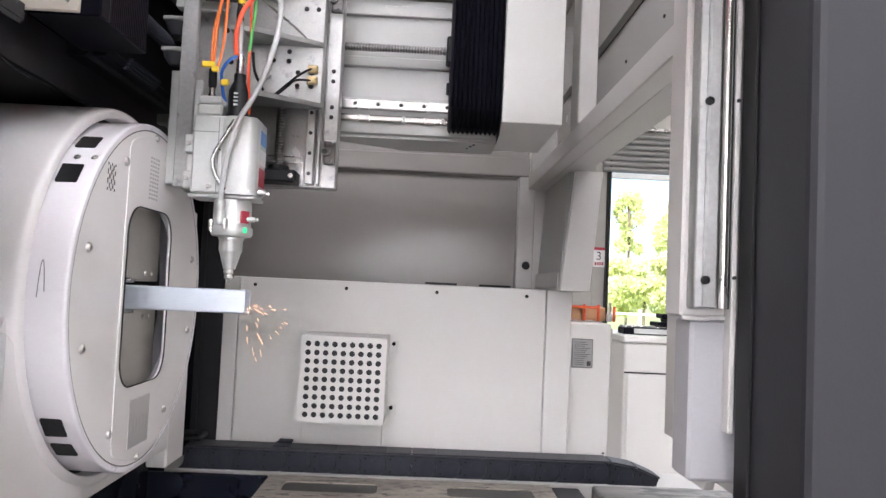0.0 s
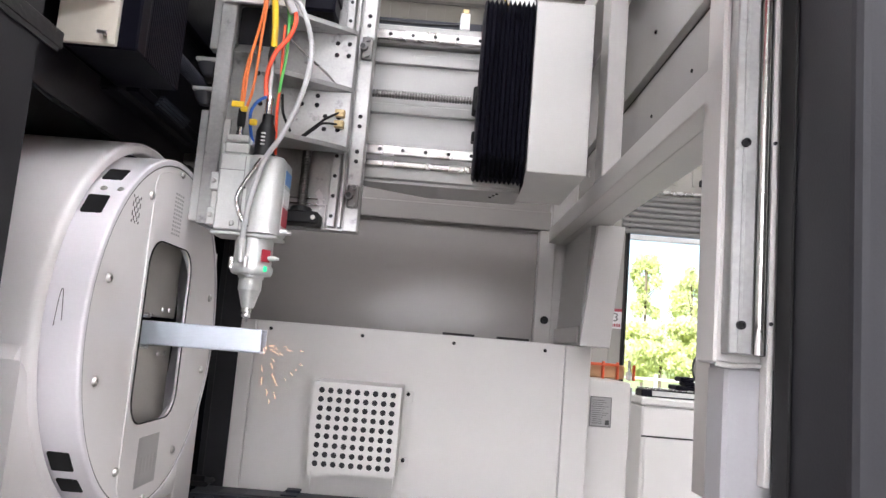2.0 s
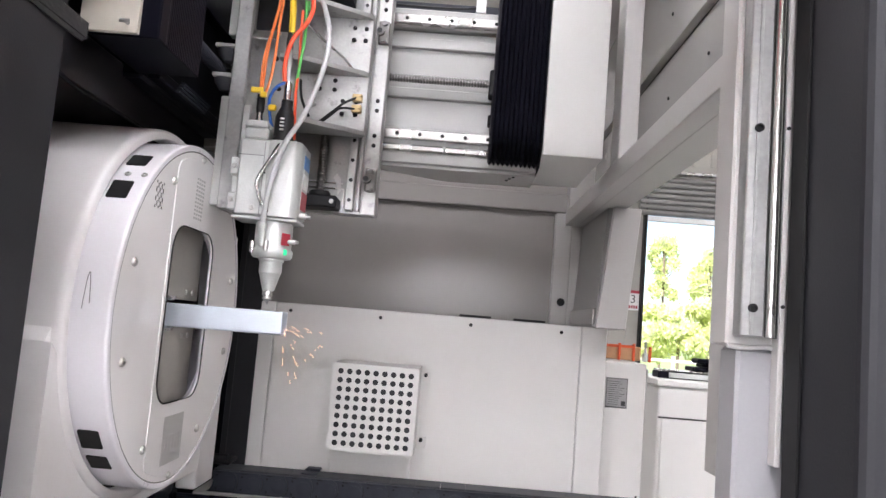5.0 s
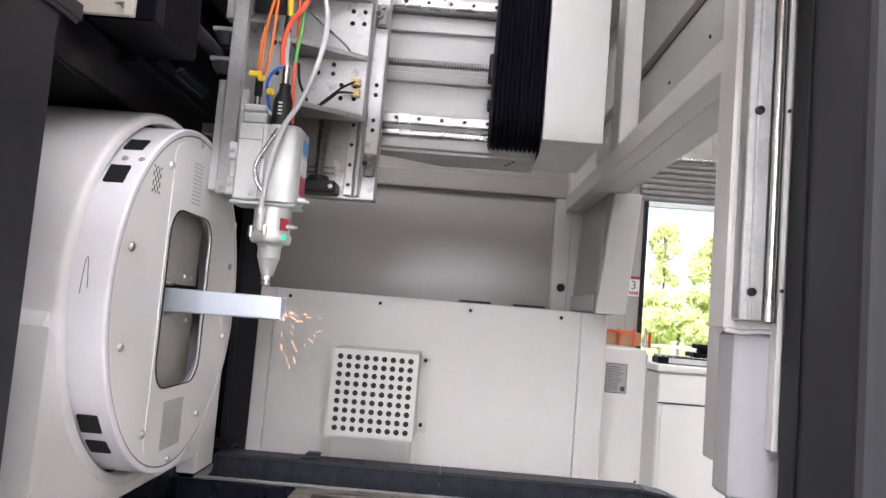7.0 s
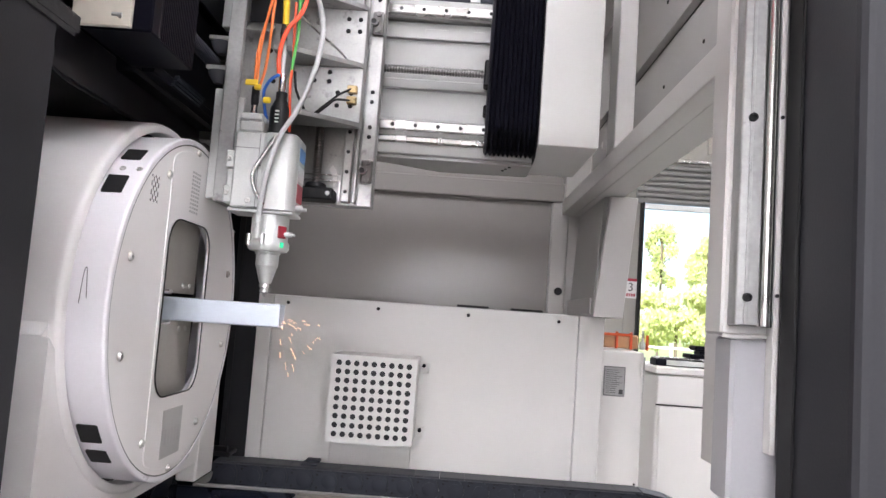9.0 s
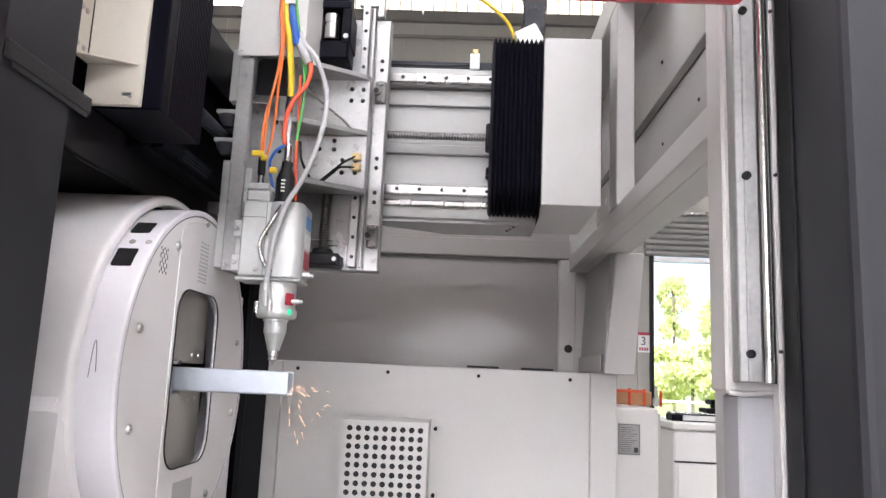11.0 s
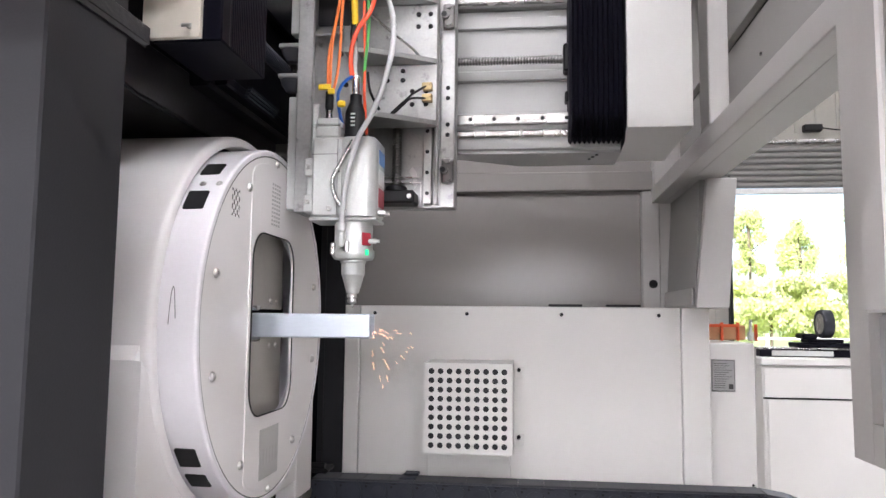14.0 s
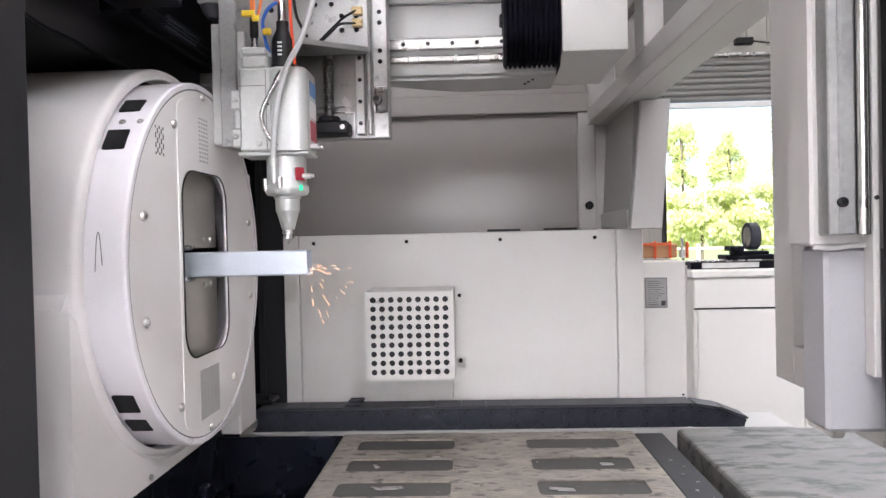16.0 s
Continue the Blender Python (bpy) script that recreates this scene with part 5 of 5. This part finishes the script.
def slotted_plate(x0, x1, y0, y1, z0, z1, holes):
    """A plate with rounded slots cut through it."""
    bm = bmesh.new()

    def ring(pts):
        top, low = [bm.verts.new((*p, z1)) for p in pts], [bm.verts.new((*p, z0)) for p in pts]
        n = len(pts)
        rim = [bm.edges.new((top[k], top[(k + 1) % n])) for k in range(n)]
        for k in range(n):
            bm.faces.new((low[k], low[(k + 1) % n], top[(k + 1) % n], top[k]))
        return rim

    edges = ring([(x0, y0), (x1, y0), (x1, y1), (x0, y1)])
    for h in holes:
        edges += ring(rounded((h[0] + h[1]) / 2, (h[2] + h[3]) / 2, h[1] - h[0], h[3] - h[2], 0.016, 5))
    bmesh.ops.triangle_fill(bm, use_beauty=True, edges=edges)
    bmesh.ops.recalc_face_normals(bm, faces=bm.faces[:])
    return bm


holes = [(a, b, y - 0.049, y + 0.049) for a, b in xs for y in slots_y]
part("plate", slotted_plate(-0.403, 0.412, 1.0, 2.312, 0.6965, 0.700, holes), TABLE, tab)
part("under_plate", block(-0.400, 0.410, 1.0, 2.30, 0.680, 0.6962), SLOTM, tab, "rusty tray below the slots")
part("left_lip", block(-0.409, -0.4035, 1.0, 2.312, 0.60, 0.700, 0.001), TABLE, tab)
duct = thing("guide_channel", "dark grey steel channel between the table plates", "channel", (0.47, 1.6, 0.69), kind="structure")
part("channel_strip", block(0.418, 0.498, 1.0, 2.312, 0.672, 0.694, 0.002), DOOR, duct)
part("groove", block(0.4985, 0.534, 1.0, 2.31, 0.55, 0.60), RUBBER, duct)
pieces("screw", rod((0, 0, 0.001), 0.004, 0.003, "z", 10), SCREW, duct, [(0.452 + 0.018 * (k % 2), 2.05 - 0.055 * k, 0.694) for k in range(12)])
tab2 = thing("side_table", "smeared bare steel side table", "table", (0.9, 1.7, 0.70), kind="structure")
part("plate", block(0.536, 1.25, 1.10, 2.312, 0.56, 0.706, 0.012, 3), TABLE2, tab2)
tray = thing("waste_tray", "oily navy sheet tray beside the table", "tray", (-0.6, 1.9, 0.55), kind="structure")
part("tray_floor", block(-0.90, -0.41, 1.0, 2.35, 0.52, 0.53), NAVY, tray)
part("back_lip", block(-0.76, -0.41, 2.290, 2.306, 0.53, 0.700, 0.004), NAVY, tray)
part("side_lip", block(-0.776, -0.762, 1.3, 2.306, 0.53, 0.69, 0.003), NAVY, tray)
part("front_step", block(-0.66, -0.41, 1.86, 1.885, 0.531, 0.60, 0.004), NAVY, tray)
part("corner_post", block(-0.672, -0.652, 1.86, 1.90, 0.531, 0.70, 0.004), NAVY, tray)
thing("machine_base", "dark steel machine base below the tables", "machine base", (0, 1.7, 0), bm=block(-1.2, 1.25, 1.0, 2.56, 0.02, 0.515), material=NAVY, kind="structure")
scraps = [(-0.13, 2.085, 0.7005, 0.030, 0.018, 12), (-0.255, 1.845, 0.7005, 0.028, 0.012, -20), (0.29, 2.02, 0.6964, 0.035, 0.02, 5), (-0.28, 2.02, 0.6964, 0.012, 0.03, 30), (0.16, 1.84, 0.6964, 0.06, 0.02, -8), (-0.22, 1.86, 0.6964, 0.05, 0.02, 10), (-0.07, 2.05, 0.7005, 0.008, 0.006, 40), (0.12, 2.03, 0.7005, 0.006, 0.004, 0), (-0.02, 1.86, 0.7005, 0.009, 0.006, 25)]
for x, y, z, w, d, a in scraps:
    thing("metal_offcut", "small bright metal offcut lying on the table", "offcut", (x, y, z), bm=at(pose(x, y, z, 2, 3, a), prism([(-w / 2, -d / 2), (w / 2, -d / 2 * 0.7), (w / 2 * 0.8, d / 2), (-w / 2, d / 2 * 0.8)], "z", 0.0, 0.0015)), material=STEEL, group="offcuts on the table")

chain = thing("cable_chain", "dark plastic cable chain lying along the back panel", "cable chain", (0, 2.42, 0.64))
PITCH = 0.0765
LINKS = [Matrix.Translation((-0.648 + PITCH * k, 2.42, 0.7195)) for k in range(17)] + [Matrix.Translation((0.651, 2.42, 0.713)) @ Matrix.Rotation(radians(9), 4, "Y"), Matrix.Translation((0.722, 2.42, 0.693)) @ Matrix.Rotation(radians(22), 4, "Y")]
pieces("link", block(-0.0377, 0.0377, -0.019, 0.066, -0.031, 0.031, 0.004), RUBBER, chain, LINKS)
cheek = [(0.014, -0.0315)] + [(0.014 + 0.0225 * math.cos(radians(a)), 0.0315 * math.sin(radians(a))) for a in range(-75, 76, 15)] + [(0.014, 0.0315), (-0.0545, 0.0315)] + [(-0.0605 + 0.0225 * math.cos(radians(a)), 0.0315 * math.sin(radians(a))) for a in range(75, -76, -15)] + [(-0.0545, -0.0315)]
pieces("cheek", prism(cheek, "y", -0.0245, -0.0185, 0.0012), CHAINM, chain, LINKS)
pieces("hub", lathe([(0.0205, 0), (0.0205, -0.0016), (0.0190, -0.0022), (0.0010, -0.0022)], (0, -0.0245, 0), "y", 24), CHAINM, chain, [m @ Matrix.Translation((0.0085, 0, 0)) for m in LINKS])
pieces("lid", block(-0.0379, 0.0379, -0.0205, 0.066, 0, 0.006, 0.001), GREYCH, chain, [m @ Matrix.Translation((0, 0, 0.0315)) for m in LINKS])
pieces("pin", rod((0, 0, 0), 0.0036, 0.004, "y", 10), BOLT, chain, [m @ Matrix.Translation((-0.026, -0.0250, dz)) for m in LINKS for dz in (0.019, -0.019)])
pieces("catch", block(-0.008, 0.008, -0.001, 0.001, -0.0014, 0.0014), BOLT, chain, [m @ Matrix.Translation((-0.020, -0.0250, dz)) for m in LINKS for dz in (0.028, -0.0275)])
thing("chain_bracket", "small dark bracket on the cable chain", "bracket", (-0.40, 2.42, 0.735), bm=join(block(-0.425, -0.375, 2.41, 2.48, 0.7578, 0.763, 0.002), block(-0.415, -0.372, 2.44, 2.475, 0.7632, 0.772, 0.002)), material=CHAINM)
thing("chain_end", "black chain end clamp on the post", "bracket", (-0.70, 2.5, 0.74), bm=join(block(-0.735, -0.655, 2.45, 2.54, 0.7578, 0.772, 0.005), rod((-0.69, 2.46, 0.780), 0.010, 0.05, "x", 12)), material=RUBBER)
thing("chain_trough", "pale sheet trough under the cable chain", "trough", (0, 2.44, 0.60), bm=join(block(-0.74, 0.9, 2.386, 2.568, 0.600, 0.6875, 0.002)), material=FRAME, kind="structure")

pbox = thing("perforated_box", "white perforated sheet-metal box on the back panel", "vent box", (-0.22, 2.57, 0.95))
BX0, BX1, BZ0, BZ1, BY = -0.349, -0.089, 0.844, 1.105, 2.369
ctr = [(BX0 + 0.023 + 0.0267 * i, BZ0 + 0.0235 + 0.0267 * j) for i in range(9) for j in range(9)]


def punched(x0, x1, z0, z1, y, t, spots, r):
    """A sheet with round holes, each cut in its own square."""
    bm, g, n = bmesh.new(), 0.0267 / 2, 16
    xs_, zs_ = sorted({round(s[0] - g, 5) for s in spots} | {round(max(s[0] for s in spots) + g, 5)}), sorted({round(s[1] - g, 5) for s in spots} | {round(max(s[1] for s in spots) + g, 5)})
    for cx, cz in spots:
        for yy, flip in ((y, False), (y + t, True)):
            rim = [bm.verts.new((cx + r * math.cos(2 * math.pi * k / n), yy, cz + r * math.sin(2 * math.pi * k / n))) for k in range(n)]
            sq = []
            for k in range(n):
                a = 2 * math.pi * k / n
                s = g / max(abs(math.cos(a)), abs(math.sin(a)))
                sq.append(bm.verts.new((cx + s * math.cos(a), yy, cz + s * math.sin(a))))
            for k in range(n):
                bm.faces.new((rim[k], rim[(k + 1) % n], sq[(k + 1) % n], sq[k]))
            if not flip:
                first = rim
            else:
                for k in range(n):
                    bm.faces.new((first[k], first[(k + 1) % n], rim[(k + 1) % n], rim[k]))
    bmesh.ops.recalc_face_normals(bm, faces=bm.faces[:])
    a, b, c, d = xs_[0], xs_[-1], zs_[0], zs_[-1]
    return join(bm, block(x0, a, y, y + t, z0, z1), block(b, x1, y, y + t, z0, z1), block(a, b, y, y + t, z0, c), block(a, b, y, y + t, d, z1))


part("perforated_front", punched(BX0, BX1, BZ0, BZ1, BY, 0.002, ctr, 0.0086), WHITE, pbox)
part("box_top", block(BX0, BX1, BY + 0.0021, 2.5695, BZ1 - 0.002, BZ1, 0.0005), WHITE, pbox)
part("box_bottom", block(BX0, BX1, BY + 0.0021, 2.5695, BZ0, BZ0 + 0.002, 0.0005), WHITE, pbox)
part("box_side", block(BX0, BX0 + 0.002, BY + 0.0021, 2.5695, BZ0 + 0.0021, BZ1 - 0.0021), WHITE, pbox)
part("box_side", block(BX1 - 0.002, BX1, BY + 0.0021, 2.5695, BZ0 + 0.0021, BZ1 - 0.0021), WHITE, pbox)
# Added dark sheet gives the holes the shade of the box's inside.
part("inside_shade", block(BX0 + 0.004, BX1 - 0.004, BY + 0.03, BY + 0.034, BZ0 + 0.004, BZ1 - 0.004), GREYCH, pbox, "dark grey sheet standing in for the shade inside the box")
part("lower_plate", block(-0.358, -0.099, 2.530, 2.5692, 0.72, 0.8435, 0.002), WHITE, pbox)
for z in (1.076, 0.868):
    part("hinge_pin", join(rod((-0.074, 2.556, z), 0.006, 0.02, "y", 12, bev=0.001)), BOLT, pbox, "black hinge pin")
    part("hinge_plate", block(-0.088, -0.058, 2.566, 2.5692, z - 0.026, z + 0.008, 0.001), WHITE, pbox)

# sparks caught at the cut end of the tube
rng = random.Random(5)
streaks = []
for k in range(26):
    a, d = rng.uniform(-1.5, 0.1), rng.uniform(0.006, 0.10)
    x0, z0 = -0.359 + d * math.cos(a) * 0.8, 1.212 + d * math.sin(a) * 1.2 - d * d * 2.0
    run, y0 = rng.uniform(0.003, 0.013), 1.70 + rng.uniform(-0.03, 0.03)
    streaks.append(tube([(x0, y0, z0), (x0 + run * 0.5 * math.cos(a), y0, z0 + run * 0.5 * math.sin(a) - 0.0005), (x0 + run * math.cos(a), y0, z0 + run * math.sin(a) - 0.002)], rng.uniform(0.00022, 0.00036), 5))
thing("sparks", "thin glowing orange sparks flying from the cut tube end", "sparks", (-0.36, 1.70, 1.22), bm=join(*streaks), material=SPARK, kind="stuff")
